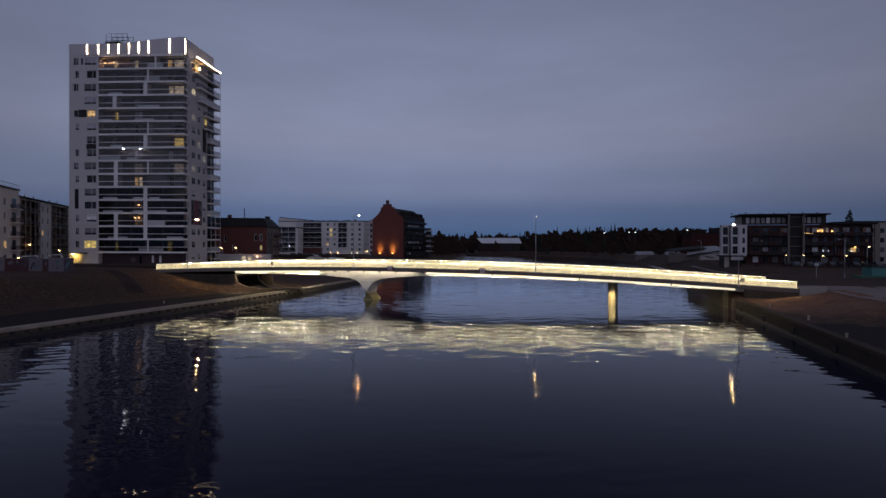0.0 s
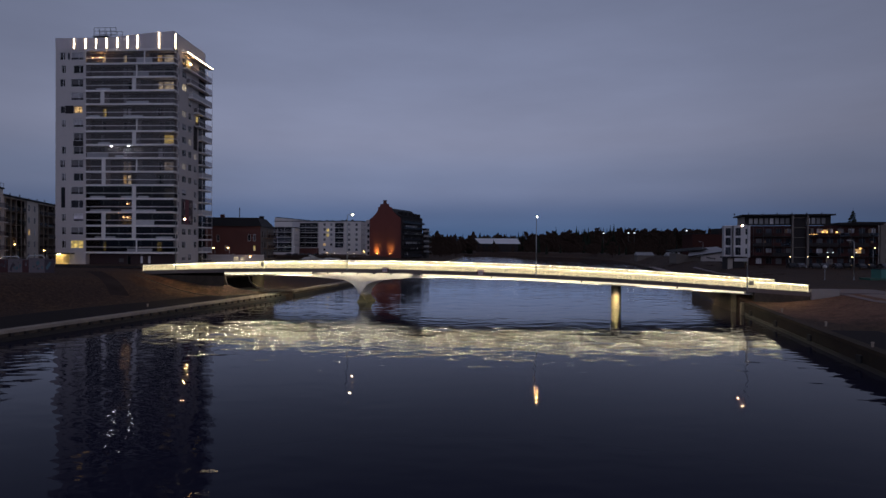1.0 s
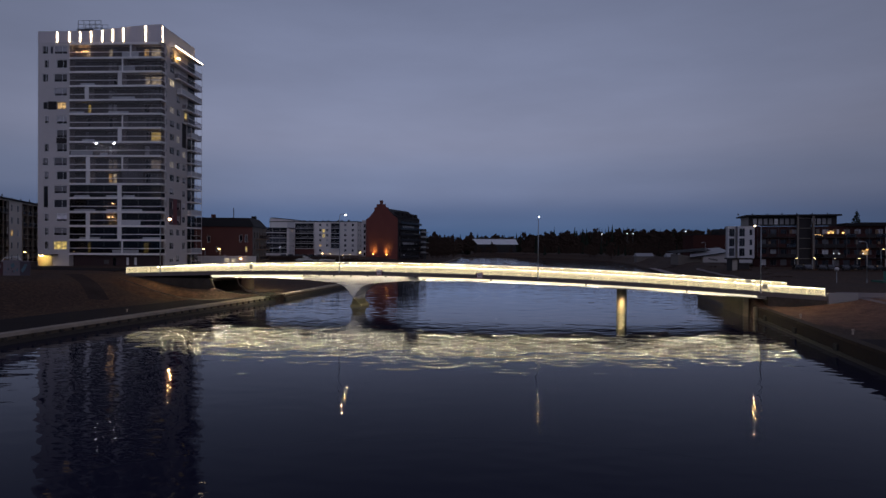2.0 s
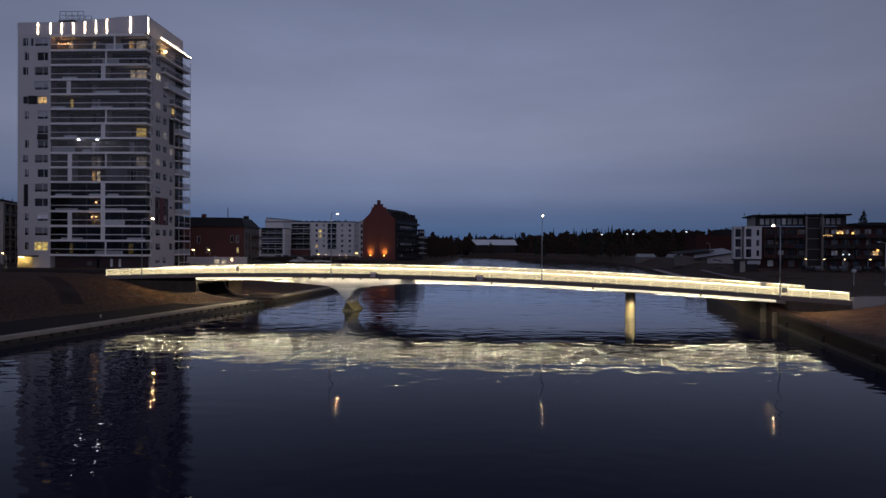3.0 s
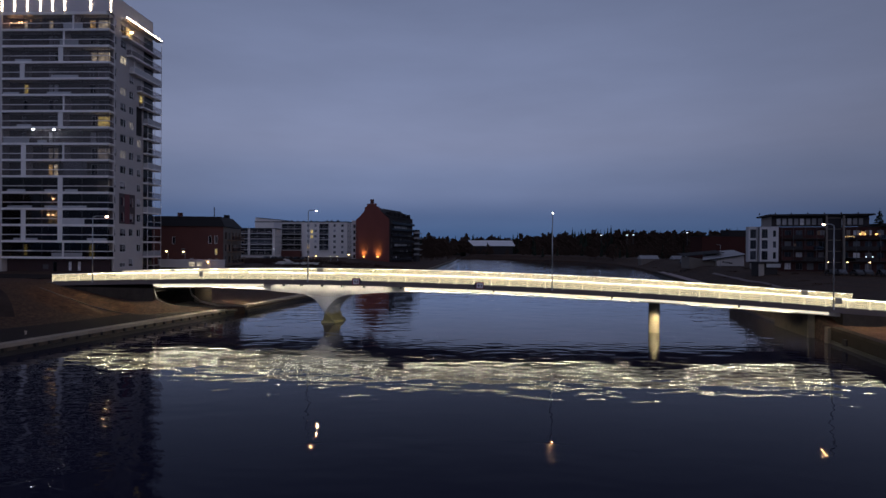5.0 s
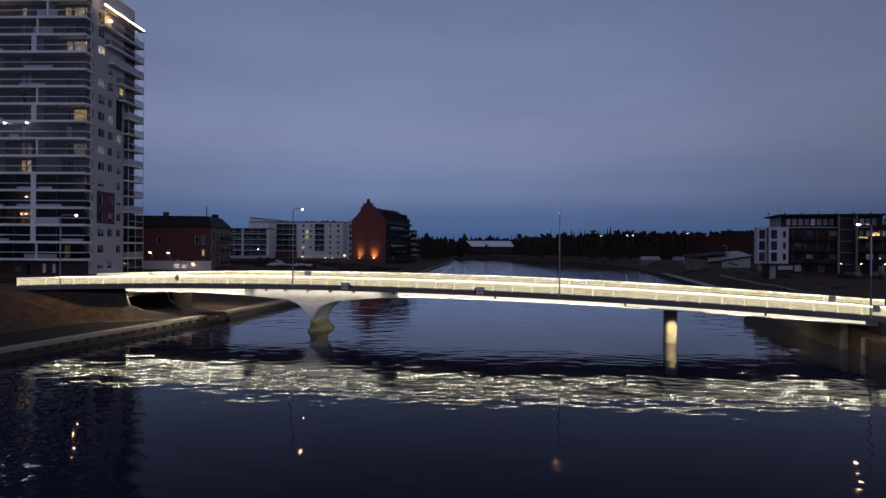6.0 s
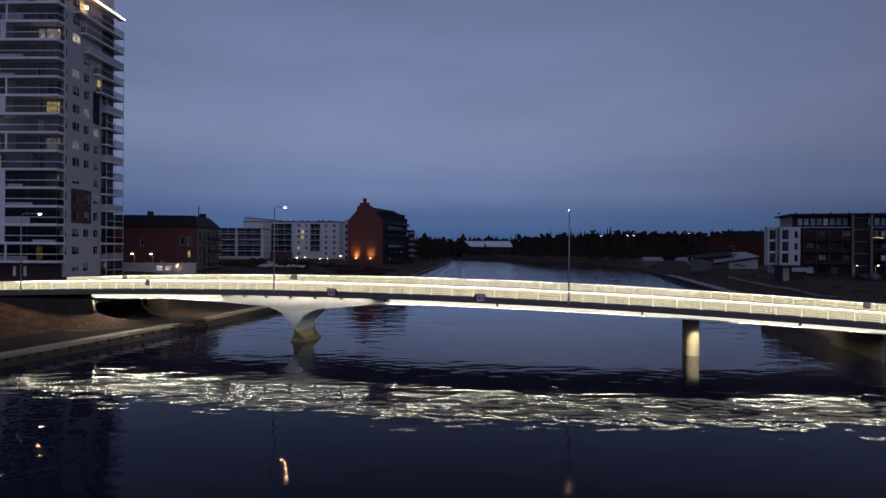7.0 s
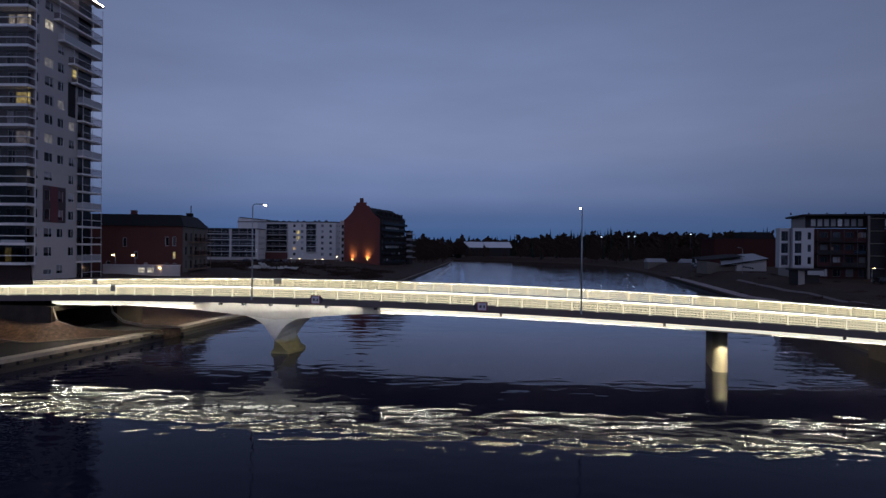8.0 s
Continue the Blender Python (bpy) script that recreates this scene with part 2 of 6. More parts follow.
CAR_PAINT = material("car_paint", (0.09, 0.09, 0.1), 0.25, 0.2, vary=0.1, bump=0.0, piece=0.8)
TYRE = material("rubber", (0.015, 0.015, 0.016), 0.8)
TWIGS = material("bare_twigs", (0.062, 0.041, 0.032), 0.95, grain=0.5, stain=0.02, vary=0.5, bump=0.0, spec=0.05)
NEEDLES = material("spruce_needles", (0.023, 0.029, 0.021), 0.95, grain=0.5, stain=0.03, vary=0.5, bump=0.0, spec=0.05)
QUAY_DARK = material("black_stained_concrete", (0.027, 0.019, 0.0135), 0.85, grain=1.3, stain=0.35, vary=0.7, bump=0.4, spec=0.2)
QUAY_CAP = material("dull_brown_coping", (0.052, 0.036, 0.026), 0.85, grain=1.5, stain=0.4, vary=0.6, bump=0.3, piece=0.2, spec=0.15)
PIER_CONCRETE = material("stained_pier_concrete", (0.078, 0.068, 0.045), 0.85, grain=1.6, stain=0.4, vary=0.35, bump=0.25)


def pier_material():
    """Pale concrete that turns yellow-green towards the waterline."""
    m = material("yellowed_pier", (0.5, 0.48, 0.445), 0.85, grain=1.6, stain=0.25, vary=0.35, bump=0.25)
    nt = m.node_tree
    p = nt.nodes["Principled BSDF"]
    old = p.inputs["Base Color"].links[0].from_socket
    g = nt.nodes.new("ShaderNodeNewGeometry")
    s = nt.nodes.new("ShaderNodeSeparateXYZ")
    nt.links.new(g.outputs["Position"], s.inputs[0])
    n = node(nt, "ShaderNodeTexNoise", Scale=1.3, Detail=4.0)
    nt.links.new(g.outputs["Position"], n.inputs["Vector"])
    h = mathn(nt, "MULTIPLY_ADD", n.outputs["Fac"], 0.7, s.outputs["Z"])
    r = nt.nodes.new("ShaderNodeMapRange")
    for i, v in ((1, 2.75), (2, 2.3), (3, 0.0), (4, 1.0)):
        r.inputs[i].default_value = v
    nt.links.new(h, r.inputs[0])
    nt.links.new(mixc(nt, r.outputs[0], old, mixc(nt, 1.0, old, (0.8, 0.68, 0.3), "MULTIPLY")), p.inputs["Base Color"])
    return m


PIER_MIX = pier_material()
GIRDER = material("girder_concrete", (0.34, 0.325, 0.3), 0.85, grain=1.6, stain=0.25, vary=0.35, bump=0.25)
WING_CONCRETE = material("brown_stained_concrete", (0.085, 0.066, 0.046), 0.85, grain=1.4, stain=0.35, vary=0.6, bump=0.35, spec=0.2)
# paler concrete for corners that catch LED light; the light is in the colour
CORNER_CONCRETE = material("lit_corner_concrete", (0.17, 0.14, 0.105), 0.85, grain=1.4, stain=0.35, vary=0.5, bump=0.3, spec=0.2)
WING_LEFT = material("brown_black_concrete", (0.05, 0.039, 0.03), 0.9, grain=1.1, stain=0.3, vary=0.8, bump=0.35, spec=0.1)
WATER = water_material()
ROAD = material("worn_bridge_asphalt", (0.1, 0.094, 0.084), 0.85, grain=3.0, stain=0.12, vary=0.25, bump=0.2)
LED = lamp_material("warm_white_led", (1.0, 0.87, 0.55), LED_POWER)
# railing steel that glows: the handrail LED's light is put into it as emission
GLOW_BAR = lamp_material("rail_bar_led_glow", (1.0, 0.82, 0.42), RAIL_GLOW, 0.03)
GLOW_POST = lamp_material("rail_post_led_glow", (1.0, 0.86, 0.55), POST_GLOW, 0.03)
# added glowing strip that stands in for the LED-lit face of the girder
FACE_GLOW = lamp_material("white_led_diffuser", (1.0, 0.88, 0.62), FACE_GLOW_POWER, 0.3)
LED_DOT = lamp_material("white_led_dot", (1.0, 0.88, 0.6), LED_DOT_POWER)
RAIL_DOT = lamp_material("warm_led_dot", (1.0, 0.86, 0.52), RAIL_DOT_POWER)
LED_UNDER = lamp_material("white_led", (1.0, 0.9, 0.66), LED_UNDER_POWER)
TOWER_LED = lamp_material("tower_led", (1.0, 0.8, 0.52), 11.0)
LAMP_WHITE = lamp_material("street_lamp_glass", (1.0, 0.55, 0.24), 900.0)
LAMP_FAR = lamp_material("far_floodlight_glass", (0.85, 0.92, 1.0), 1.8)
LAMP_COOL = lamp_material("cool_lamp_glass", (0.85, 0.92, 1.0), 40.0)
LAMP_UP = lamp_material("amber_uplight_glass", (1.0, 0.6, 0.14), 6.0)
LAMP_OFF = material("dull_lamp_glass", (0.3, 0.3, 0.3), 0.3, bump=0)
LAMP_WARM = lamp_material("warm_lamp_glass", (1.0, 0.55, 0.2), 30.0)
BAY_WHITE = material("white_bay_render", (0.5, 0.475, 0.48), 0.7, vary=0.12, bump=0.03)
GREY_LEFT = material("pale_grey_render", (0.78, 0.69, 0.61), 0.8, vary=0.2, bump=0.05)
PALE_PATH = material("pale_gravel_path", (0.4, 0.33, 0.31), 0.95, grain=2.2, stain=0.2, vary=0.4, bump=0.3, spec=0.1)
TRODDEN = material("trodden_earth", (0.036, 0.027, 0.025), 0.95, grain=1.6, stain=0.3, vary=0.7, bump=0.5, spec=0.1)
PALE_ROAD = material("pale_worn_asphalt", (0.2, 0.155, 0.145), 0.9, grain=2.5, stain=0.15, vary=0.3, bump=0.2)
LAMP_AMBER = lamp_material("amber_lamp_glass", (1.0, 0.58, 0.22), 16.0)


# ---- mesh helpers ----
class Geo:
    """Vertices and faces of one mesh."""

    def __init__(self):
        self.v, self.f = [], []

    def box(self, x0, x1, y0, y1, z0, z1):
        b = len(self.v)
        self.v += [(x0, y0, z0), (x1, y0, z0), (x1, y1, z0), (x0, y1, z0), (x0, y0, z1), (x1, y0, z1), (x1, y1, z1), (x0, y1, z1)]
        self.f += [tuple(b + i for i in q) for q in ((0, 3, 2, 1), (4, 5, 6, 7), (0, 1, 5, 4), (1, 2, 6, 5), (2, 3, 7, 6), (3, 0, 4, 7))]
        return self

    def loft(self, rings, caps=True):
        """Closed rings with the same number of points, joined one to the next."""
        b, n = len(self.v), len(rings[0])
        for r in rings:
            self.v += [tuple(p) for p in r]
        for k in range(len(rings) - 1):
            for i in range(n):
                j = (i + 1) % n
                self.f.append((b + k * n + i, b + k * n + j, b + (k + 1) * n + j, b + (k + 1) * n + i))
        if caps:
            self.f.append(tuple(b + i for i in reversed(range(n))))
            self.f.append(tuple(b + (len(rings) - 1) * n + i for i in range(n)))
        return self

    def tube(self, p0, p1, r0, r1=None, n=8):
        p0, p1 = Vector(p0), Vector(p1)
        r1 = r0 if r1 is None else r1
        d = (p1 - p0).normalized()
        a = d.cross(Vector((0, 0, 1)) if abs(d.z) < 0.9 else Vector((1, 0, 0))).normalized()
        c = d.cross(a)
        ring = lambda p, r: [p + (a * math.cos(2 * math.pi * i / n) + c * math.sin(2 * math.pi * i / n)) * r for i in range(n)]
        return self.loft([ring(p0, r0), ring(p1, r1)])

    def quad(self, *pts):
        b = len(self.v)
        self.v += [tuple(p) for p in pts]
        self.f.append(tuple(range(b, b + len(pts))))
        return self

    def mesh(self, name, mat, smooth=False, bevel=0.0):
        me = bpy.data.meshes.new(name)
        me.from_pydata(self.v, [], self.f)
        bm = bmesh.new()
        bm.from_mesh(me)
        bmesh.ops.remove_doubles(bm, verts=bm.verts, dist=0.0004) if len(self.v) < 3000 else None
        bmesh.ops.recalc_face_normals(bm, faces=bm.faces)
        if bevel:
            bmesh.ops.bevel(bm, geom=bm.edges[:], offset=bevel, segments=1, affect="EDGES")
        bm.to_mesh(me)
        bm.free()
        for mt in mat if isinstance(mat, (list, tuple)) else [mat]:
            me.materials.append(mt)
        if smooth:
            me.polygons.foreach_set("use_smooth", [True] * len(me.polygons))
        return me


def part(name, geo, mat, parent=None, label="", at=None, smooth=False, bevel=0.0):
    """One mesh object from a Geo or a ready mesh, under a thing or a part."""
    me = geo if isinstance(geo, bpy.types.Mesh) else geo.mesh(name, mat, smooth, bevel)
    ob = new(name, me)
    if parent:
        ob.parent = parent
    if at is not None:
        ob.matrix_local = at
    if label:
        ob["label"] = label
    return ob


def thing(name, label, category, at=None, group="", kind=""):
    ob = new(name)
    ob.empty_display_size = 0.2
    if at is not None:
        ob.matrix_world = at
    return tagged(ob, label, category, group, kind)


def lerp_table(table, x):
    xs = [a for a, _ in table]
    return float(np.interp(x, xs, [b for _, b in table]))


# ---- window and wall kit ----
KIT = {}
FRAME_LOWER = pane_material("dark_lower_glass", (0.014, 0.013, 0.015))


def window(parent, u, z, w, h, at, pane=None, frame_mat=None, bars=1, thick=0.35, lower=False):
    """A framed window in a wall opening whose lower left corner is at (u, z); the wall's face is y = 0, outside is -y."""
    pane, frame_mat = pane or PANE, frame_mat or FRAME_WHITE
    key = (round(w, 3), round(h, 3), frame_mat.name, bars)
    if key not in KIT:
        g = Geo()
        t = 0.07
        cuts = [0.0, t] + [c for k in range(bars) for c in (w * (0.62 if bars == 1 else (k + 1) / (bars + 1)) + s for s in (-0.03, 0.03))] + [w - t, w]
        zc = [0.0, t, h - t, h]
        fill = lambda i, k: 0 <= i < len(cuts) - 1 and 0 <= k < 3 and (k != 1 or i % 2 == 0)
        for i in range(len(cuts) - 1):
            for k in range(3):
                if not fill(i, k):
                    continue
                a, b, c, d, p, q = cuts[i], cuts[i + 1], zc[k], zc[k + 1], 0.1, 0.2
                g.quad((a, p, c), (b, p, c), (b, p, d), (a, p, d)).quad((b, q, c), (a, q, c), (a, q, d), (b, q, d))
                for ok, face in ((fill(i - 1, k), ((a, q, c), (a, p, c), (a, p, d), (a, q, d))), (fill(i + 1, k), ((b, p, c), (b, q, c), (b, q, d), (b, p, d))),
                                 (fill(i, k - 1), ((a, q, c), (b, q, c), (b, p, c), (a, p, c))), (fill(i, k + 1), ((a, p, d), (b, p, d), (b, q, d), (a, q, d)))):
                    if not ok:
                        g.quad(*face)
        KIT[key] = (g.mesh("window", frame_mat), {})
    me, panes = KIT[key]
    ob = part("window", me, None, parent, at=at @ Matrix.Translation((u, 0, z)))
    if lower and h > 1.4:
        if "lower" not in panes:
            panes["lower"] = Geo().box(0.05, w - 0.05, 0.115, 0.135, 0.05, 0.48).box(0.03, w - 0.03, 0.1, 0.14, 0.48, 0.54).mesh("lower_light", FRAME_LOWER)
        part("lower_light", panes["lower"], None, ob, "dark lower window light")
    if pane.name not in panes:
        panes[pane.name] = Geo().box(0.05, w - 0.05, 0.14, 0.16, 0.05, h - 0.05).mesh("pane", pane)
    part("pane", panes[pane.name], None, ob)
    return ob


def wall(parent, at, u0, u1, z0, z1, holes, mat, thick=0.35, name="wall", label=""):
    """A wall in the plane y = 0 (outside is -y) with openings (u, z, w, h) that go through it."""
    us = sorted({u0, u1, *[round(h[0], 4) for h in holes], *[round(h[0] + h[2], 4) for h in holes]})
    zs = sorted({z0, z1, *[round(h[1], 4) for h in holes], *[round(h[1] + h[3], 4) for h in holes]})
    us, zs = [u for u in us if u0 <= u <= u1], [z for z in zs if z0 <= z <= z1]
    solid = {}
    for i in range(len(us) - 1):
        for k in range(len(zs) - 1):
            cu, cz = (us[i] + us[i + 1]) / 2, (zs[k] + zs[k + 1]) / 2
            solid[i, k] = not any(h[0] < cu < h[0] + h[2] and h[1] < cz < h[1] + h[3] for h in holes)
    g = Geo()
    for (i, k), s in solid.items():
        if not s:
            continue
        a, b, c, d = us[i], us[i + 1], zs[k], zs[k + 1]
        g.quad((a, 0, c), (b, 0, c), (b, 0, d), (a, 0, d))
        g.quad((b, thick, c), (a, thick, c), (a, thick, d), (b, thick, d))
        if not solid.get((i - 1, k), False):
            g.quad((a, thick, c), (a, 0, c), (a, 0, d), (a, thick, d))
        if not solid.get((i + 1, k), False):
            g.quad((b, 0, c), (b, thick, c), (b, thick, d), (b, 0, d))
        if not solid.get((i, k - 1), False):
            g.quad((a, thick, c), (b, thick, c), (b, 0, c), (a, 0, c))
        if not solid.get((i, k + 1), False):
            g.quad((a, 0, d), (b, 0, d), (b, thick, d), (a, thick, d))
    me = bpy.data.meshes.new(name)
    me.from_pydata(g.v, [], g.f)
    me.materials.append(mat)
    return part(name, me, None, parent, label, at)


def windows_in(parent, at, u0, u1, z0, z1, holes, mat, thick=0.35, label="", lower=False):
    """A wall with a framed window in each hole (u, z, w, h, pane, frame, bars)."""
    wall(parent, at, u0, u1, z0, z1, [h[:4] for h in holes], mat, thick, label=label)
    for h in holes:
        pane = h[4] if len(h) > 4 else None
        fr = h[5] if len(h) > 5 else None
        window(parent, h[0], h[1], h[2], h[3], at, pane, fr, h[6] if len(h) > 6 else 1, lower=lower and pane is PANE_PALE)

# ---- banks, river and quays ----
LEFT_EDGE = [(-400, -159.0), (56, -47.6), (112, -33.9), (126, -32.0), (217, -18.0), (304, -13.6), (465, -6.5), (545, -5.0), (5000, -5.0)]
RIGHT_EDGE = [(-400, -66.0), (43, 30.4), (90, 40.2), (94.6, 40.9), (134, 49.3), (138, 51.8), (167, 58.5), (197, 64.5), (245, 74.0), (310, 86.0), (380, 92.0), (450, 84.0), (510, 45.0), (545, -4.9), (5000, -4.9)]
E_ROWS = [0.0, 0.6, 2.0, 5.0, 9.0, 11.0, 13.0, 15.0, 17.0, 20.0, 22.0, 26.0, 32.0, 40.0, 55.0, 75.0, 100.0, 140.0, 200.0, 300.0, 500.0, 900.0, 1700.0, 3000.0]


def smooth(a, b, x):
    t = min(1.0, max(0.0, (x - a) / (b - a)))
    return t * t * (3 - 2 * t)


def left_z(e, y):
    """Ground height on the tower's bank, e metres back from the quay's edge."""
    top = 6.0 - 1.2 * smooth(150, 320, y)
    low = 1.72 + 0.5 * smooth(130, 260, y)
    wide = 9.0 + 4.0 * smooth(116, 150, y) + 3.6 * (1 - smooth(78, 98, y))
    rise = smooth(wide - 2 * smooth(80, 100, y), wide + 11.5 + 9.0 * smooth(80, 100, y) + 12 * smooth(120, 220, y), e)
    bumps = 0.16 * noise.noise((e * 0.15, y * 0.12, 0.3)) * smooth(wide, wide + 4, e)
    return low + (top - low) * rise + bumps


def right_z(e, y):
    """Ground height on the other bank."""
    top = 4.0 + 0.9 * smooth(120, 200, y)
    start = 20 - 15.5 * smooth(54, 66, y)
    rise = smooth(start, start + 11, e)
    low = 2.42 - 0.8 * smooth(150, 175, y) + 1.6 * smooth(91, 95, y) * (1 - smooth(133, 137, y))
    bumps = 0.22 * noise.noise((e * 0.16 + 9, y * 0.13, 0.3)) * smooth(start, start + 3, e)
    return low + (top - low) * rise + bumps


def ground_material():
    """Dry grass with worn bare earth; asphalt along the quays and on the levels."""
    m = bpy.data.materials.new("bank_ground")
    m.use_nodes = True
    nt = m.node_tree
    p = nt.nodes["Principled BSDF"]
    g = nt.nodes.new("ShaderNodeNewGeometry")
    fine = node(nt, "ShaderNodeTexNoise", Scale=2.6, Detail=7.0, Roughness=0.68)
    broad = node(nt, "ShaderNodeTexNoise", Scale=0.11, Detail=4.0, Roughness=0.6)
    for n in (fine, broad):
        nt.links.new(g.outputs["Position"], n.inputs["Vector"])
    grass = ramp_node(nt, [(0.3, (0.026, 0.016, 0.012)), (0.5, (0.064, 0.037, 0.025)), (0.7, (0.135, 0.077, 0.047))], fine.outputs["Fac"], "LINEAR")
    earth = ramp_node(nt, [(0.35, (0.03, 0.019, 0.015)), (0.65, (0.075, 0.046, 0.035))], fine.outputs["Fac"], "LINEAR")
    f = mathn(nt, "MULTIPLY_ADD", broad.outputs["Fac"], 5.0, -2.0)
    f = mathn(nt, "MINIMUM", mathn(nt, "MAXIMUM", f, 0.0), 1.0)
    base = mixc(nt, f, grass, earth)
    lit_straw = ramp_node(nt, [(0.3, (0.04, 0.021, 0.013)), (0.5, (0.085, 0.042, 0.023)), (0.72, (0.17, 0.085, 0.045))], fine.outputs["Fac"], "LINEAR")
    sand = ramp_node(nt, [(0.3, (0.11, 0.056, 0.038)), (0.55, (0.2, 0.104, 0.068)), (0.75, (0.3, 0.165, 0.105))], fine.outputs["Fac"], "LINEAR")
    patch = node(nt, "ShaderNodeTexNoise", Scale=0.55, Detail=5.0, Roughness=0.65)
    nt.links.new(g.outputs["Position"], patch.inputs["Vector"])
    mott = mathn(nt, "MULTIPLY_ADD", mathn(nt, "SUBTRACT", patch.outputs["Fac"], 0.5), 2.4, 0.9)
    lit_straw, sand = mixc(nt, 1.0, lit_straw, mott, "MULTIPLY"), mixc(nt, 1.0, sand, mathn(nt, "MULTIPLY_ADD", mott, 0.6, 0.4), "MULTIPLY")
    # railing light beside the left wing wall painted as paler straw, bare brown earth beside the right one
    for (px0, py0, rx0, ry0), colour in (((-51.5, 101.5, 7.5, 4.5), lit_straw), ((52.0, 80.0, 14.0, 18.0), sand)):
        mp0 = nt.nodes.new("ShaderNodeMapping")
        mp0.inputs["Location"].default_value = (-px0 / rx0, -py0 / ry0, 0)
        mp0.inputs["Scale"].default_value = (1 / rx0, 1 / ry0, 0)
        nt.links.new(g.outputs["Position"], mp0.inputs["Vector"])
        ln = nt.nodes.new("ShaderNodeVectorMath")
        ln.operation = "LENGTH"
        nt.links.new(mp0.outputs[0], ln.inputs[0])
        edge = mathn(nt, "ADD", ln.outputs["Value"], mathn(nt, "MULTIPLY_ADD", broad.outputs["Fac"], 1.0, -0.5))
        mr = nt.nodes.new("ShaderNodeMapRange")
        for i, v in ((1, 1.1), (2, 0.8), (3, 0.0), (4, 1.0)):
            mr.inputs[i].default_value = v
        nt.links.new(edge, mr.inputs[0])
        base = mixc(nt, mr.outputs[0], base, colour)
    nt.links.new(base, p.inputs["Base Color"])
    p.inputs["Roughness"].default_value = 0.95
    p.inputs["Specular IOR Level"].default_value = 0.2
    b = node(nt, "ShaderNodeBump", Strength=0.7, Distance=0.12)
    nt.links.new(fine.outputs["Fac"], b.inputs["Height"])
    nt.links.new(b.outputs[0], p.inputs["Normal"])
    return m


GROUND = ground_material()
ys = [-400, -250, -150, -90, -60, -40] + list(range(-28, 180, 4)) + list(range(180, 320, 10)) + list(range(320, 560, 15)) + [600, 700, 900, 1300, 2000, 3500, 5000]
g = Geo()
row = []
for y in ys:
    xl, xr = lerp_table(LEFT_EDGE, y), lerp_table(RIGHT_EDGE, y)
    pts = [(xl - e, y, left_z(e, y)) for e in reversed(E_ROWS)]
    pts += [(xl + 0.02, y, -2.5 if y < 545 else 1.5), (xr - 0.02, y, -2.5 if y < 545 else 1.5)]
    pts += [(xr + e, y, right_z(e, y)) for e in E_ROWS]
    g.v += pts
n = len(E_ROWS) * 2 + 2
for k in range(len(ys) - 1):
    for i in range(n - 1):
        g.f.append((k * n + i, k * n + i + 1, (k + 1) * n + i + 1, (k + 1) * n + i))
part("ground", g, GROUND, label="dry brown spring grass and bare earth on the river banks", smooth=True)
tagged(bpy.data.objects["ground"], category="ground", kind="structure")
sheet = bpy.data.meshes.new("water")
sheet.from_pydata([(-400, -420, WATER_Z), (200, -420, WATER_Z), (200, 560, WATER_Z), (-400, 560, WATER_Z)], [], [(0, 1, 2, 3)])
sheet.materials.append(WATER)
water = part("water", sheet, None)
tagged(water, "dark rippled river water reflecting the lit bridge", "river", kind="structure")


def quay(name, edge, y0, y1, top, side, coping_w, coping_h, lip, label, step=3.0, face=None):
    """A quay wall of cast bays with a coping; side -1 stands on the left bank, +1 on the right."""
    q = thing(name, label, "quay wall", kind="structure")
    count = int((y1 - y0) / step)
    for k in range(count):
        ya, yb = y0 + (y1 - y0) * k / count, y0 + (y1 - y0) * (k + 1) / count
        xa, xb = lerp_table(edge, ya), lerp_table(edge, yb)
        out = -side
        gap = 0.012
        ring = lambda x, y: [(x + out * lip, y, top), (x + side * coping_w, y, top), (x + side * coping_w, y, top - coping_h), (x + out * lip, y, top - coping_h)]
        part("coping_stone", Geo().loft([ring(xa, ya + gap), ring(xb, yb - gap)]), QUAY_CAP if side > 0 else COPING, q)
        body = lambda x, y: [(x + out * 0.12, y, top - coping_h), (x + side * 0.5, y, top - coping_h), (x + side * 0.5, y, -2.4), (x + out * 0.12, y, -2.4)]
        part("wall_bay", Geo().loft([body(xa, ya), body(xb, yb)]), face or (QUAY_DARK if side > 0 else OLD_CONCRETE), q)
        reach, ledge = (0.2, 1.12) if side > 0 else (0.42, 1.16)
        low = lambda x, y: [(x + out * reach, y, ledge), (x + out * 0.1, y, ledge), (x + out * 0.1, y, -2.4), (x + out * reach, y, -2.4)]
        part("footing", Geo().loft([low(xa, ya), low(xb, yb)]), WET_CONCRETE, q)
    return q


QUAY_FACE = material("brown_grey_quay_face", (0.1, 0.077, 0.06), 0.9, grain=1.3, stain=0.3, vary=0.6, bump=0.4, spec=0.2)
COPING = material("worn_pale_coping", (0.29, 0.24, 0.195), 0.85, grain=1.8, stain=0.3, vary=0.5, bump=0.3, piece=0.12)
quay_left = quay("quay_wall_left", LEFT_EDGE, 10, 109.8, 1.86, -1, 1.0, 0.34, 0.3, "weathered concrete quay wall with a pale worn coping", face=QUAY_FACE)
quay("quay_wall_left_far", LEFT_EDGE, 113.2, 500, 1.86, -1, 1.0, 0.34, 0.3, "weathered concrete quay wall beyond the bridge", 6.0, QUAY_FACE)
quay_right = quay("quay_wall_right", RIGHT_EDGE, 0, 90.0, 2.55, 1, 0.8, 0.3, 0.18, "dark brown concrete quay wall with a few rubber pads")
quay("quay_wall_right_mid", RIGHT_EDGE, 96.0, 134, 4.15, 1, 0.8, 0.3, 0.18, "tall brown stained concrete quay wall under the bridge", 3.0, WING_CONCRETE)
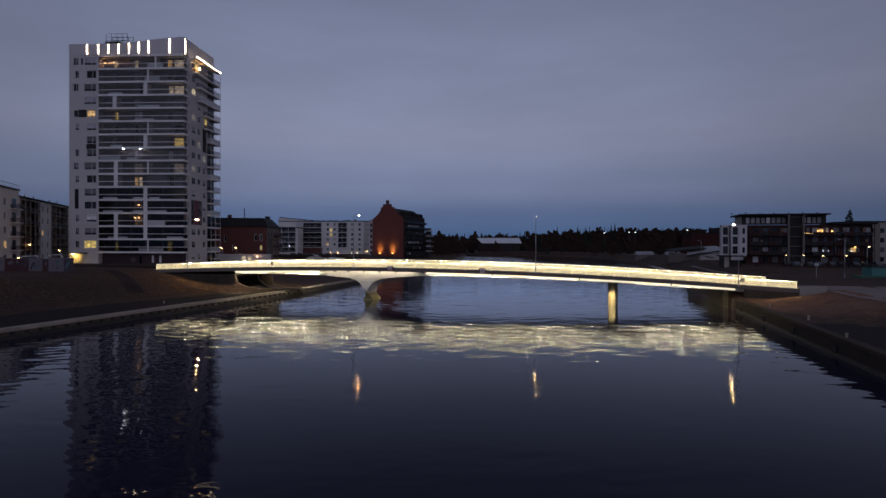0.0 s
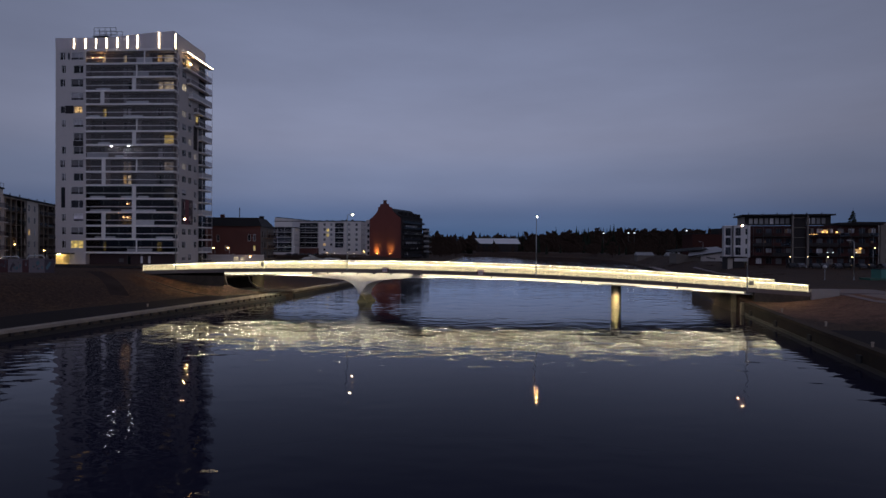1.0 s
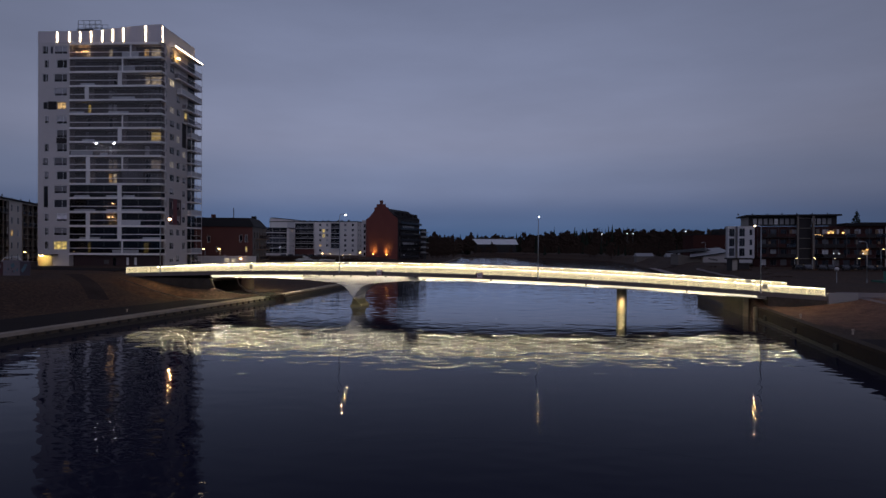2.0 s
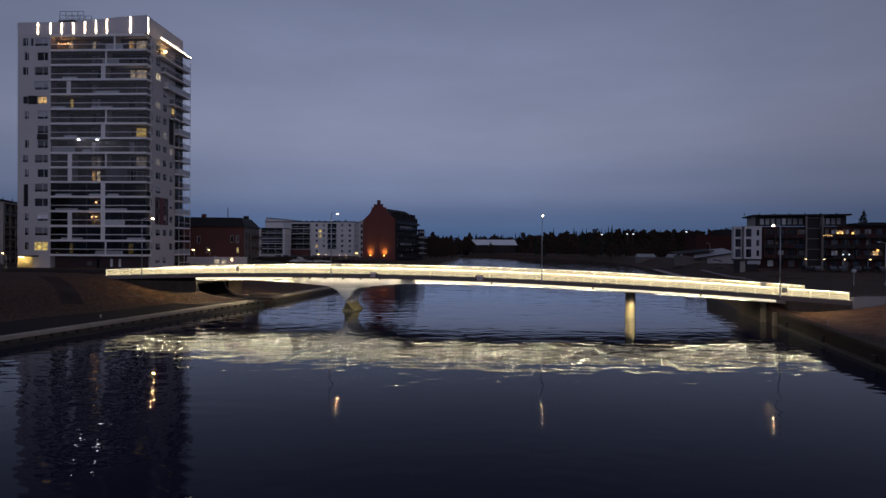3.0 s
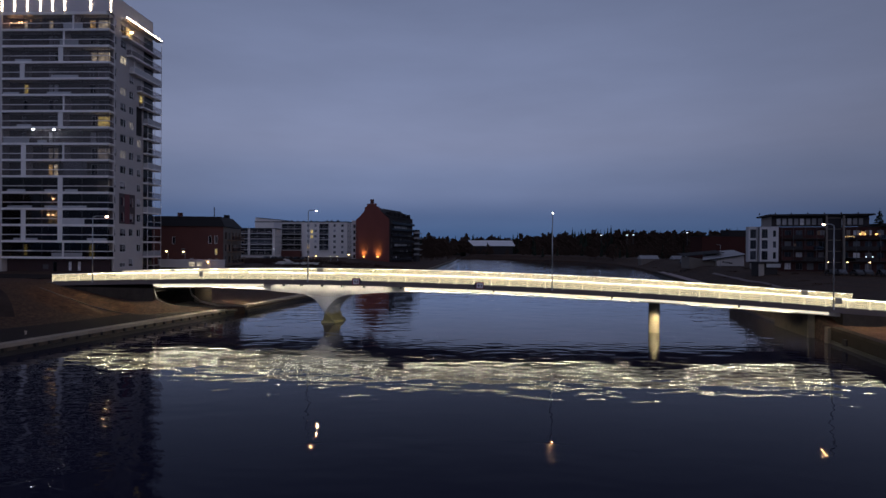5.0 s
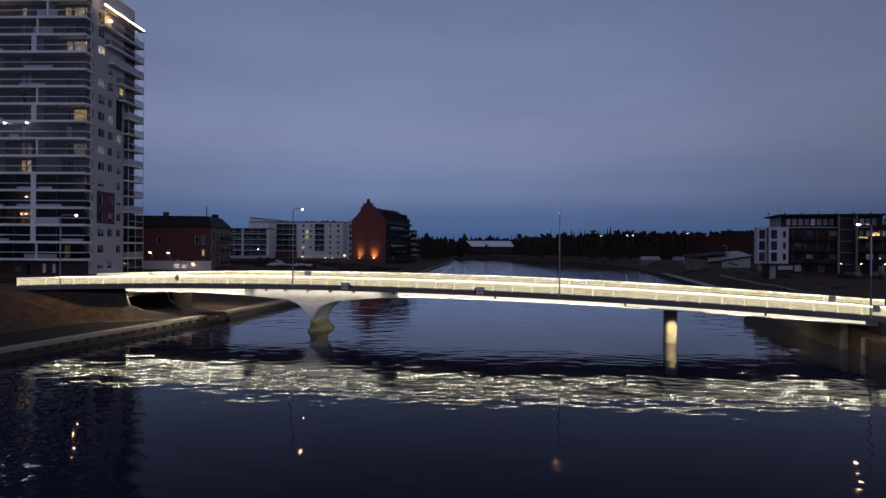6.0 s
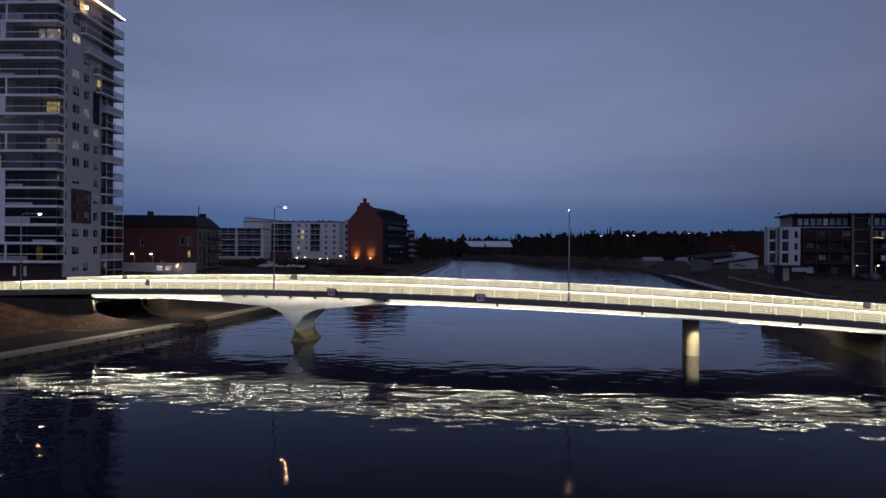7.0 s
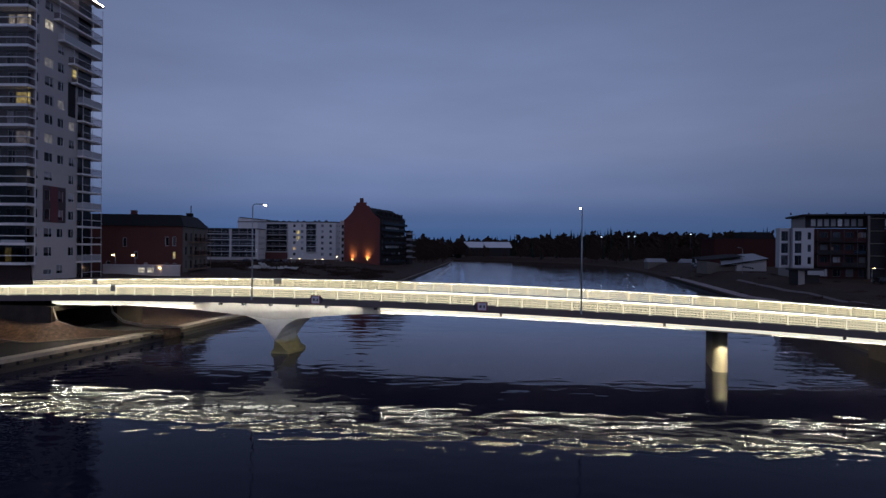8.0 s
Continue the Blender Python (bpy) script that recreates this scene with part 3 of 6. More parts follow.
quay("quay_wall_right_far", RIGHT_EDGE, 134.4, 260, 1.9, 1, 0.8, 0.3, 0.18, "low dark concrete river wall", 4.0)
part("quay_end", Geo().box(39.75, 41.2, 90.0, 90.6, -2.4, 2.5), CORNER_CONCRETE, quay_right, "quay corner with LED light put in as pale concrete")
# dark blocks standing in for the shaded recesses below the left coping
fender = Geo().box(-0.13, 0.13, -0.2, 0.2, -0.62, 0).mesh("fender_block", WET_CONCRETE)
for k in range(66):
    y = 11 + k * 1.5
    part("fender_block", fender, None, quay_left, at=Matrix.Translation((lerp_table(LEFT_EDGE, y) + 0.2, y, 1.52)))
pad = Geo().box(-0.14, 0.14, -0.32, 0.32, -0.68, 0.0).mesh("rubber_pad", TYRE, bevel=0.03)
for y in (42.3, 53.3, 64.3, 75.3, 86.3):
    part("rubber_pad", pad, None, quay_right, "black rubber fender pad", at=Matrix.Translation((lerp_table(RIGHT_EDGE, y) - 0.2, y, 1.75)))


def strip(name, edge_fn, offs, y0, y1, zfn, mat, label, category, lift=0.03, step=4.0):
    """A paved strip laid on the bank between two offsets from the quay."""
    gg = Geo()
    m = int((y1 - y0) / step) + 1
    for k in range(m):
        y = y0 + (y1 - y0) * k / (m - 1)
        a, b = offs(y)
        x = edge_fn(y)
        for j in range(5):
            e = a + (b - a) * j / 4
            gg.v.append((x(e), y, zfn(e, y) + lift))
    for k in range(m - 1):
        for j in range(4):
            gg.f.append((k * 5 + j, k * 5 + j + 1, k * 5 + 6 + j, k * 5 + 5 + j))
    return tagged(part(name, gg, mat, label=label), label, category, kind="structure")


lx = lambda y: (lambda e: lerp_table(LEFT_EDGE, y) - e)
rx = lambda y: (lambda e: lerp_table(RIGHT_EDGE, y) + e)
strip("promenade", lx, lambda y: (1.0, 8.6 + 3.4 * (1 - smooth(78, 98, y))), -20, 105.5, left_z, ASPHALT, "dark asphalt promenade along the quay", "path", 0.05)
strip("service_yard", rx, lambda y: (0.8, 18.0 - 6.5 * smooth(54, 62, y)), -10, 62.5, right_z, ASPHALT, "dark asphalt apron on the quay", "pavement", 0.05)
strip("road_fork", rx, lambda y: (13.2, 27.0), 58, 93, right_z, PALE_ROAD, "pale worn asphalt side road above the earth mound", "road", 0.06)
strip("river_path", rx, lambda y: (0.9, 4.6), 150, 262, right_z, PALE_PATH, "pale footpath along the far river bank", "path", 0.08)
strip("footway", rx, lambda y: (10.0, 10.8), 126, 205, right_z, PALE_ROAD, "narrow pale footway across the far bank", "path", 0.1)

# trodden path down the slope from the tower to the promenade
way = Geo()
for k in range(13):
    t = k / 12
    x, y = -64.0 + 10.5 * t, 99.6 - 9.4 * t + 0.7 * math.sin(3 * t)
    for j in (-1.0, -0.35, 0.35, 1.0):
        px, py = x + 0.9 * j, y + 1.0 * j
        way.v.append((px, py, left_z(lerp_table(LEFT_EDGE, py) - px, py) + 0.045))
way.f = [(k * 4 + j, k * 4 + j + 1, k * 4 + 5 + j, k * 4 + 4 + j) for k in range(12) for j in range(3)]
tagged(part("footpath", way, TRODDEN, smooth=True), "dark trodden path down the grass slope", "path", kind="structure")

# ---- bridge ----
B_ANGLE = math.atan2(-17.6, 109.2)
BRIDGE_AT = Matrix.Translation((-60, 107.2, 0)) @ Matrix.Rotation(B_ANGLE, 4, "Z")
B_LEN, B_W = 110.6, 14.0


def deck_z(u):
    return 6.52 - 5.3e-4 * (u - 41.5) ** 2 if u < 104 else 4.45 - 0.055 * (u - 104)


def sweep(profile, u0, u1, step=2.0):
    """Sweep a (v, dz) profile along the deck's arch; profile may depend on u."""
    m = max(2, int((u1 - u0) / step) + 1)
    rings = []
    for k in range(m):
        u = u0 + (u1 - u0) * k / (m - 1)
        prof = profile(u) if callable(profile) else profile
        rings.append([(u, v, deck_z(u) + dz) for v, dz in prof])
    return Geo().loft(rings)


bridge = thing("bridge", "arched pale concrete road bridge with glowing railings over the river", "bridge", BRIDGE_AT)
part("deck", sweep([(0.3, 0.0), (13.7, 0.0), (13.7, -0.35), (0.3, -0.35)], 0, B_LEN), CONCRETE, bridge, "concrete deck slab")
part("carriageway", sweep([(3.6, 0.012), (12.6, 0.012), (12.6, 0.006), (3.6, 0.006)], 0, B_LEN), ROAD, bridge, "grey asphalt carriageway")
part("walkway", sweep([(0.35, 0.1), (3.4, 0.1), (3.4, 0.004), (0.35, 0.004)], 0, B_LEN), ROAD, bridge, "raised worn walkway")
for v0, v1, lip in ((-0.1, 0.34, -0.02), (14.1, 13.66, 14.02)):
    part("edge_beam", sweep([(v0, 0.06), (v1, 0.06), (v1, -0.5), (lip, -0.5), (lip, -0.55), (v0, -0.55)], 0, B_LEN), EDGE_BEAM, bridge, "dark grey concrete edge beam")
HAUNCH = [(16, 0.98), (26, 1.0), (33, 1.3), (37, 1.62), (40, 1.9), (42, 2.1), (44, 1.95), (47, 1.6), (50.5, 1.25), (56, 1.05), (62, 1.0), (104, 0.92)]


def girder_profile(u):
    d = lerp_table(HAUNCH, u)
    d += 0.08
    return [(0.66, -0.34), (13.34, -0.34), (13.34, -d), (0.66, -d)]


part("girder", sweep(girder_profile, 16.7, 103.4, 1.0), GIRDER, bridge, "white-lit concrete box girder")
# tulip pier: a pointed nose under each edge, flaring into the girder
rings = []
for z, nose, back, w, mid in ((-2.0, 1.9, 6.0, 0.95, 1.5), (0.95, 1.9, 6.0, 0.95, 1.5), (1.25, 1.75, 5.7, 0.6, 1.2), (1.8, 1.3, 5.7, 0.32, 1.08), (2.27, 0.74, 5.8, 0.03, 1.1), (2.85, 0.67, 6.0, 0.42, 1.12), (3.45, 0.67, 6.3, 0.85, 1.25), (3.95, 0.67, 6.8, 1.35, 1.55), (4.35, 0.67, 7.5, 2.1, 2.2), (4.6, 0.67, 8.5, 2.9, 3.0)):
    c, m = 41.95, (nose + back) / 2
    rings.append([(c - w, nose, z), (c + w, nose, z), (c + mid, m, z), (c + w, back, z), (c - w, back, z), (c - mid, m, z)])
part("pier", Geo().loft(rings), PIER_MIX, bridge, "flared concrete river pier with a pointed nose")
PIER2 = 83.8
rings = []
for z in (-2.0, 4.9):
    pts = [(PIER2 + 0.64 * math.cos(a), 3.1 + 0.64 * math.sin(a), z) for a in [math.pi + math.pi * k / 10 for k in range(11)]]
    pts += [(PIER2 + 0.7 + 0.64 * math.cos(a), 8.0 + 0.64 * math.sin(a), z) for a in [math.pi * k / 10 for k in range(11)]]
    rings.append(pts)
part("pier", Geo().loft(rings), PIER_CONCRETE, bridge, "round-nosed concrete river pier", smooth=False)
# downlight that picks out the nose of the round pier
sl = bpy.data.lights.new("pier_downlight", "SPOT")
sl.energy, sl.color, sl.spot_size, sl.spot_blend, sl.shadow_soft_size = 9000.0, (1.0, 0.84, 0.5), radians(26), 0.02, 0.01
so = new("pier_downlight", sl)
so.matrix_world = look(BRIDGE_AT @ Vector((PIER2 + 0.1, -0.05, deck_z(PIER2) - 0.9)), BRIDGE_AT @ Vector((PIER2 + 0.1, 2.46, 2.2)))
# abutments and wing walls
part("abutment", Geo().box(0.0, 16.8, 0.05, 0.6, 0.5, 5.0).box(0.0, 16.8, 9.5, 13.95, 0.5, 5.0).box(0.0, 6.0, 0.602, 9.498, 0.5, 5.0).box(6.002, 16.8, 0.602, 9.498, 4.5, 5.0), WING_LEFT, bridge, "dark brown concrete wing wall with an open culvert")
part("abutment", Geo().box(103.2, B_LEN, 0.05, 13.95, 0.3, 3.9), WING_CONCRETE, bridge, "dark concrete wing wall")
part("bearing_wall", Geo().box(100.9, 102.9, 3.3, 13.7, -2.0, 3.55), WING_CONCRETE, bridge, "stained concrete bearing wall")
part("wall_corner", Geo().box(100.85, 101.5, 2.9, 3.296, -2.0, 3.55), CORNER_CONCRETE, bridge, "wall corner with its lit edge put in as pale colour")
part("approach_slab", Geo().box(-3.2, -0.02, -0.3, 14.3, 4.9, 5.62), OLD_CONCRETE, bridge, "plain concrete end block")
part("approach_slab", Geo().box(B_LEN + 0.02, B_LEN + 3.6, -0.3, 0.1, 2.4, 4.62), GREY_WALL, bridge, "plain concrete retaining wall")
tagged(part("road", Geo().box(B_LEN + 0.02, B_LEN + 150.0, 0.4, 9.5, 3.0, 4.1), PALE_ROAD, at=BRIDGE_AT), "pale worn asphalt road leading off the bridge", "road", kind="structure")
tagged(part("road_left", Geo().box(-140.0, -3.25, 1.5, 11.0, 4.6, 6.06), ASPHALT, at=BRIDGE_AT), "dark asphalt road leading past the tower", "road", kind="structure")
# light profiles under the near edge, with joints and brackets; tall ones glow for the lit girder face
for a, b in ((16.8, 33.4), (34.6, 50.6), (53.0, 64.3), (64.5, 78.4), (78.6, 92.4), (92.6, 101.8), (103.8, 107.2)):
    thin = 34 < a < 50
    for v in (0.02, 13.68):
        prof = [(v, -0.502), (v + 0.3, -0.502), (v + 0.3, -0.53), (v, -0.53)] if thin else [(v + 0.1, -0.552), (v + 0.24, -0.552), (v + 0.24, -0.82), (v + 0.115, -0.82), (v + 0.115, -0.85), (v + 0.1, -0.85)]
        part("led_profile", sweep(prof, a, b), LED_UNDER if thin else FACE_GLOW, bridge, "white light line along the girder")
        if not thin:
            dots = Geo()
            for k in range(int((b - a) / 0.15)):
                u = a + 0.08 + 0.15 * k
                if abs(u - PIER2) < 3.0 or u > 98.5:
                    continue
                dots.box(u - 0.055, u + 0.055, v + 0.12, v + 0.22, deck_z(u) - 0.845, deck_z(u) - 0.822)
            part("led_string", dots, LED_DOT, bridge, "row of bright downward LEDs hidden from above")["kind"] = "stuff"
for u in (36.4, 38.9, 41.8, 44.6, 47.6, 52.5, 64.4, 78.5, 92.5):
    part("bracket", Geo().box(u - 0.1, u + 0.1, -0.06, 0.42, deck_z(u) - 0.78, deck_z(u) - 0.5), DARK_STEEL, bridge, "dark steel bracket")

# ---- railings ----
JOINT_PAINT = material("dull_tan_paint", (0.4, 0.36, 0.27), 0.6, vary=0.2)

def railing(name, v, label, inner):
    """Posts, rails and pickets along one edge of the bridge, with a light line under the handrail."""
    r = thing(name, label, "railing", BRIDGE_AT)
    h = 1.12
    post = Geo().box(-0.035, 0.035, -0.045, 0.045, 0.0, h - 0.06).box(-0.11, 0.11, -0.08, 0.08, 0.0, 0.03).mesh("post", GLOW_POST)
    u0, u1 = 0.3, B_LEN - 0.3
    m = round((u1 - u0) / 2.2)
    for k in range(m + 1):
        u = u0 + (u1 - u0) * k / m
        part("post", post, None, r, at=Matrix.Translation((u, v, deck_z(u) + 0.06)))
    part("handrail", sweep([(v - 0.06, h - 0.05), (v - 0.05, h - 0.05), (v - 0.05, h), (v + 0.05, h), (v + 0.05, h - 0.05), (v + 0.06, h - 0.05), (v + 0.06, h + 0.05), (v - 0.06, h + 0.05)], u0 - 0.1, u1 + 0.1), RAIL_PAINT, r, "pale painted handrail")
    dark = ((23.95, 24.5), (102.4, 103.1)) if v < 7 else ((9.5, 10.2), (35.2, 36.2), (104.2, 105.0))
    stops = [u0] + [p for d in dark for p in d] + [u1]
    for a, b in zip(stops[::2], stops[1::2]):
        part("light_line", sweep([(v - 0.045, h - 0.012), (v + 0.045, h - 0.012), (v + 0.045, h - 0.09), (v - 0.045, h - 0.09)], a, b), LED, r, "warm white LED line under the handrail")
    # unseen LED row added to brighten the railing's reflection in the water
    dots = Geo()
    for k in range(int((u1 - u0) / 0.12)):
        u = u0 + 0.06 + 0.12 * k
        if u > 6.0 and not any(a < u < b for a, b in dark):
            dots.box(u - 0.04, u + 0.04, v - 0.035, v + 0.035, deck_z(u) + h - 0.098, deck_z(u) + h - 0.092)
    part("led_string", dots, RAIL_DOT, r, "row of bright downward LEDs hidden from above")["kind"] = "stuff"
    for a, b in dark:
        part("joint_cover", Geo().box(a, b, v - 0.07, v + 0.07, deck_z(a) + 0.45, deck_z(a) + h - 0.06), JOINT_PAINT, r, "dull tan expansion joint cover")
    # rails and pickets emit the light that the LED line would throw on them
    for z in (0.14, 0.34, 0.56, 0.8):
        part("rail", sweep([(v - 0.02, z), (v + 0.02, z), (v + 0.02, z + 0.05), (v - 0.02, z + 0.05)], u0, u1), GLOW_POST, r, "pale rail, LED light put in as glow")
    gg = Geo()
    step = 0.11
    for k in range(int((u1 - u0) / step)):
        u = u0 + 0.055 + k * step
        z = deck_z(u)
        gg.box(u - 0.022, u + 0.022, v + inner * 0.042 - 0.008, v + inner * 0.042 + 0.008, z + 0.16, z + h - 0.06)
    ob = part("picket_infill", gg, GLOW_BAR, r, "thin upright bars, LED light put in as glow")
    ob["kind"] = "stuff"
    return r


railing("bridge_railing", 0.12, "pale steel bridge railing with a warm light line, glow put into its bars", 1)
railing("bridge_railing", 13.88, "pale steel bridge railing on the downstream edge, warm white glow put into its bars", -1)
# road barrier between walkway and carriageway
barrier = thing("road_barrier", "galvanised steel crash barrier along the carriageway", "crash barrier", BRIDGE_AT)
bpost = Geo().box(-0.05, 0.05, -0.05, 0.05, 0, 0.66).mesh("post", STEEL)
for k in range(46):
    u = 9 + k * 2.1
    part("post", bpost, None, barrier, at=Matrix.Translation((u, 3.6, deck_z(u))))
part("beam", sweep([(3.5, 0.48), (3.44, 0.56), (3.5, 0.64), (3.44, 0.72), (3.5, 0.8), (3.53, 0.8), (3.53, 0.48)], 8, 106), RAIL_PAINT, barrier, "pale corrugated barrier beam")


# ---- lamps on the bridge ----
def street_lamp(name, at, height, arm, head_mat, label, group="", size=1.0, mat=None):
    """A tapered pole with a curved arm along +y and a flat head with a glowing glass."""
    mat = mat or STEEL
    l = thing(name, label, "street lamp", at, group)
    part("base", Geo().tube((0, 0, 0), (0, 0, 0.6), 0.13, 0.12, 10), mat, l)
    part("pole", Geo().tube((0, 0, 0.55), (0, 0, height - 0.25), 0.085, 0.05, 10), mat, l, smooth=True)
    a = Geo()
    pts = [(0, 0, height - 0.3), (0, arm * 0.06, height - 0.08), (0, arm * 0.25, height + 0.05), (0, arm * 0.8, height + 0.12)]
    for p, q in zip(pts, pts[1:]):
        a.tube(p, q, 0.045, 0.04, 8)
    part("arm", a, mat, l)
    s = size
    head = Geo().loft([[(-0.13 * s, arm * 0.78, height + 0.09), (0.13 * s, arm * 0.78, height + 0.09), (0.1 * s, arm * 0.78, height + 0.19), (-0.1 * s, arm * 0.78, height + 0.19)],
                       [(-0.17 * s, arm + 0.25 * s, height + 0.1), (0.17 * s, arm + 0.25 * s, height + 0.1), (0.12 * s, arm + 0.25 * s, height + 0.19), (-0.12 * s, arm + 0.25 * s, height + 0.19)]])
    hd = part("head", head, mat, l)
    part("lamp_glass", Geo().loft([[(-0.11 * s, arm - 0.3 * s, height + 0.088), (0.11 * s, arm - 0.3 * s, height + 0.088), (0.11 * s, arm + 0.2 * s, height + 0.098), (-0.11 * s, arm + 0.2 * s, height + 0.098)],
                                   [(-0.07 * s, arm - 0.22 * s, height + 0.09 - 0.12 * s), (0.07 * s, arm - 0.22 * s, height + 0.09 - 0.12 * s), (0.07 * s, arm + 0.13 * s, height + 0.1 - 0.12 * s), (-0.07 * s, arm + 0.13 * s, height + 0.1 - 0.12 * s)]]), head_mat, hd, "glowing lamp glass")
    return l


for u in (7.1, 39.9, 71.5, 102.2):
    street_lamp("street_lamp", BRIDGE_AT @ Matrix.Translation((u, -0.02, deck_z(u) - 0.2)), 9.45, 2.6, LAMP_WHITE, "tall lit steel street lamp on the edge of the bridge", "lamps along the bridge", 0.72)


# ---- clearance signs ----
def bridge_sign(u, tip, label):
    z = deck_z(u) - 0.44
    s = thing("clearance_sign", label, "sign", BRIDGE_AT @ Matrix.Translation((u, -0.14, z)))
    part("plate", Geo().box(-0.5, 0.5, -0.03, 0.03, 0, 0.86), SIGN_EDGE, s, "red-bordered plate")
    part("face", Geo().box(-0.39, 0.39, -0.038, -0.03, 0.1, 0.76), SIGN_FACE, s, "white sign face")
    part("bars", Geo().box(-0.24, -0.04, -0.043, -0.038, 0.32, 0.56).box(0.03, 0.09, -0.043, -0.038, 0.3, 0.36).box(0.13, 0.27, -0.043, -0.038, 0.32, 0.56), DARK_STEEL, s, "dark unreadable figures")
    x = 0.5 * tip
    part("pointer", Geo().loft([[(x, -0.03, 0.02), (x, -0.03, 0.84), (x + 0.34 * tip, -0.03, 0.43)], [(x, 0.03, 0.02), (x, 0.03, 0.84), (x + 0.34 * tip, 0.03, 0.43)]]), DARK_STEEL, s, "dark pointed board")


SIGN_EDGE = material("sign_red", (0.24, 0.045, 0.06), 0.5, vary=0.15, bump=0)
SIGN_FACE = material("sign_white", (0.66, 0.56, 0.58), 0.5, vary=0.15, bump=0)
bridge_sign(46.6, 1, "white clearance sign with a pointer on the bridge edge")
bridge_sign(62.7, -1, "white clearance sign with a red border on the bridge edge")

# ---- side channel under the left span ----
channel = thing("outfall_channel", "small concrete-edged outfall channel running into the river", "channel")


def kerb_line(pts, w, h):
    gg = Geo()
    for k in range(len(pts) - 1):
        (xa, ya, za), (xb, yb, zb) = pts[k], pts[k + 1]
        d = Vector((xb - xa, yb - ya, 0)).normalized()
        s = Vector((-d.y, d.x, 0)) * w / 2
        ring = lambda x, y, z: [(x - s.x, y - s.y, z), (x + s.x, y + s.y, z), (x + s.x, y + s.y, z - h), (x - s.x, y - s.y, z - h)]
        gg.loft([ring(xa, ya, za), ring(xb, yb, zb)])
    return gg
CHANNEL_NEAR = [(-43.2, 104.6, 4.9), (-42.9, 104.9, 3.5), (-41.6, 106.0, 2.7), (-39.6, 107.5, 2.2), (-37.5, 108.6, 2.0), (-34.5, 110.0, 1.95)]
CHANNEL_FAR = [(-42.6, 113.5, 5.0), (-42.0, 113.2, 3.6), (-40.6, 113.0, 2.6), (-38.2, 113.0, 2.1), (-34.0, 113.2, 1.95)]
part("kerb", kerb_line(CHANNEL_NEAR, 0.17, 0.3), COPING, channel, "pale concrete kerb")
part("kerb", kerb_line(CHANNEL_FAR, 0.17, 0.3), COPING, channel, "pale concrete kerb")
bed = Geo()
for p, q in zip([CHANNEL_NEAR[k] for k in (0, 2, 3, 4, 5)], CHANNEL_FAR):
    bed.v += [(p[0], p[1], min(p[2], q[2]) - 0.25 if p[2] < 4 else 2.4), (q[0], q[1], min(p[2], q[2]) - 0.25 if p[2] < 4 else 2.4)]
for k in range(4):
    bed.f.append((2 * k, 2 * k + 1, 2 * k + 3, 2 * k + 2))
part("bed", bed, WET_CONCRETE, channel, "dark wet channel bed")

# grassy slope from the path up to the wing wall and the channel's kerb
foot = [tuple(BRIDGE_AT @ Vector((u, -0.02, z))) for u, z in ((1.0, 5.2), (5.0, 4.5), (9.0, 3.75), (13.0, 3.2), (16.6, 3.2))] + [(x - 0.05, y - 0.1, z - 0.06) for x, y, z in CHANNEL_NEAR[1:]]
slope = Geo()
rows = 7
for i, (x, y, z) in enumerate(foot):
    out = 1.0 if i < 5 else 1.0 - 0.13 * (i - 5)
    for j in range(rows):
        t = j / (rows - 1)
        px, py = x + (0.4 + 0.25 * max(0, i - 4)) * t, y - 3.6 * out * t
        base = left_z(lerp_table(LEFT_EDGE, py) - px, py)
        zz = base + (z - base) * (1 - smooth(0, 1, t * 0.94 + 0.06)) + (0.07 if j < rows - 1 else 0.02)
        slope.v.append((px, py, zz + 0.12 * noise.noise((px * 0.7, py * 0.7, 2.0)) * math.sin(math.pi * t)))
for i in range(len(foot) - 1):
    for j in range(rows - 1):
        slope.f.append((i * rows + j, i * rows + j + 1, (i + 1) * rows + j + 1, (i + 1) * rows + j))
tagged(part("bank_slope", slope, GROUND, smooth=True), "steep dry grass slope beside the bridge's wing wall", "bank", kind="structure")
edging = kerb_line([(slope.v[i * rows + rows - 1][0], slope.v[i * rows + rows - 1][1], slope.v[i * rows + rows - 1][2] + 0.09) for i in range(len(foot))], 0.16, 0.2)
tagged(part("path_kerb", edging, OLD_CONCRETE), "worn concrete kerb where the promenade ends", "kerb", kind="structure")

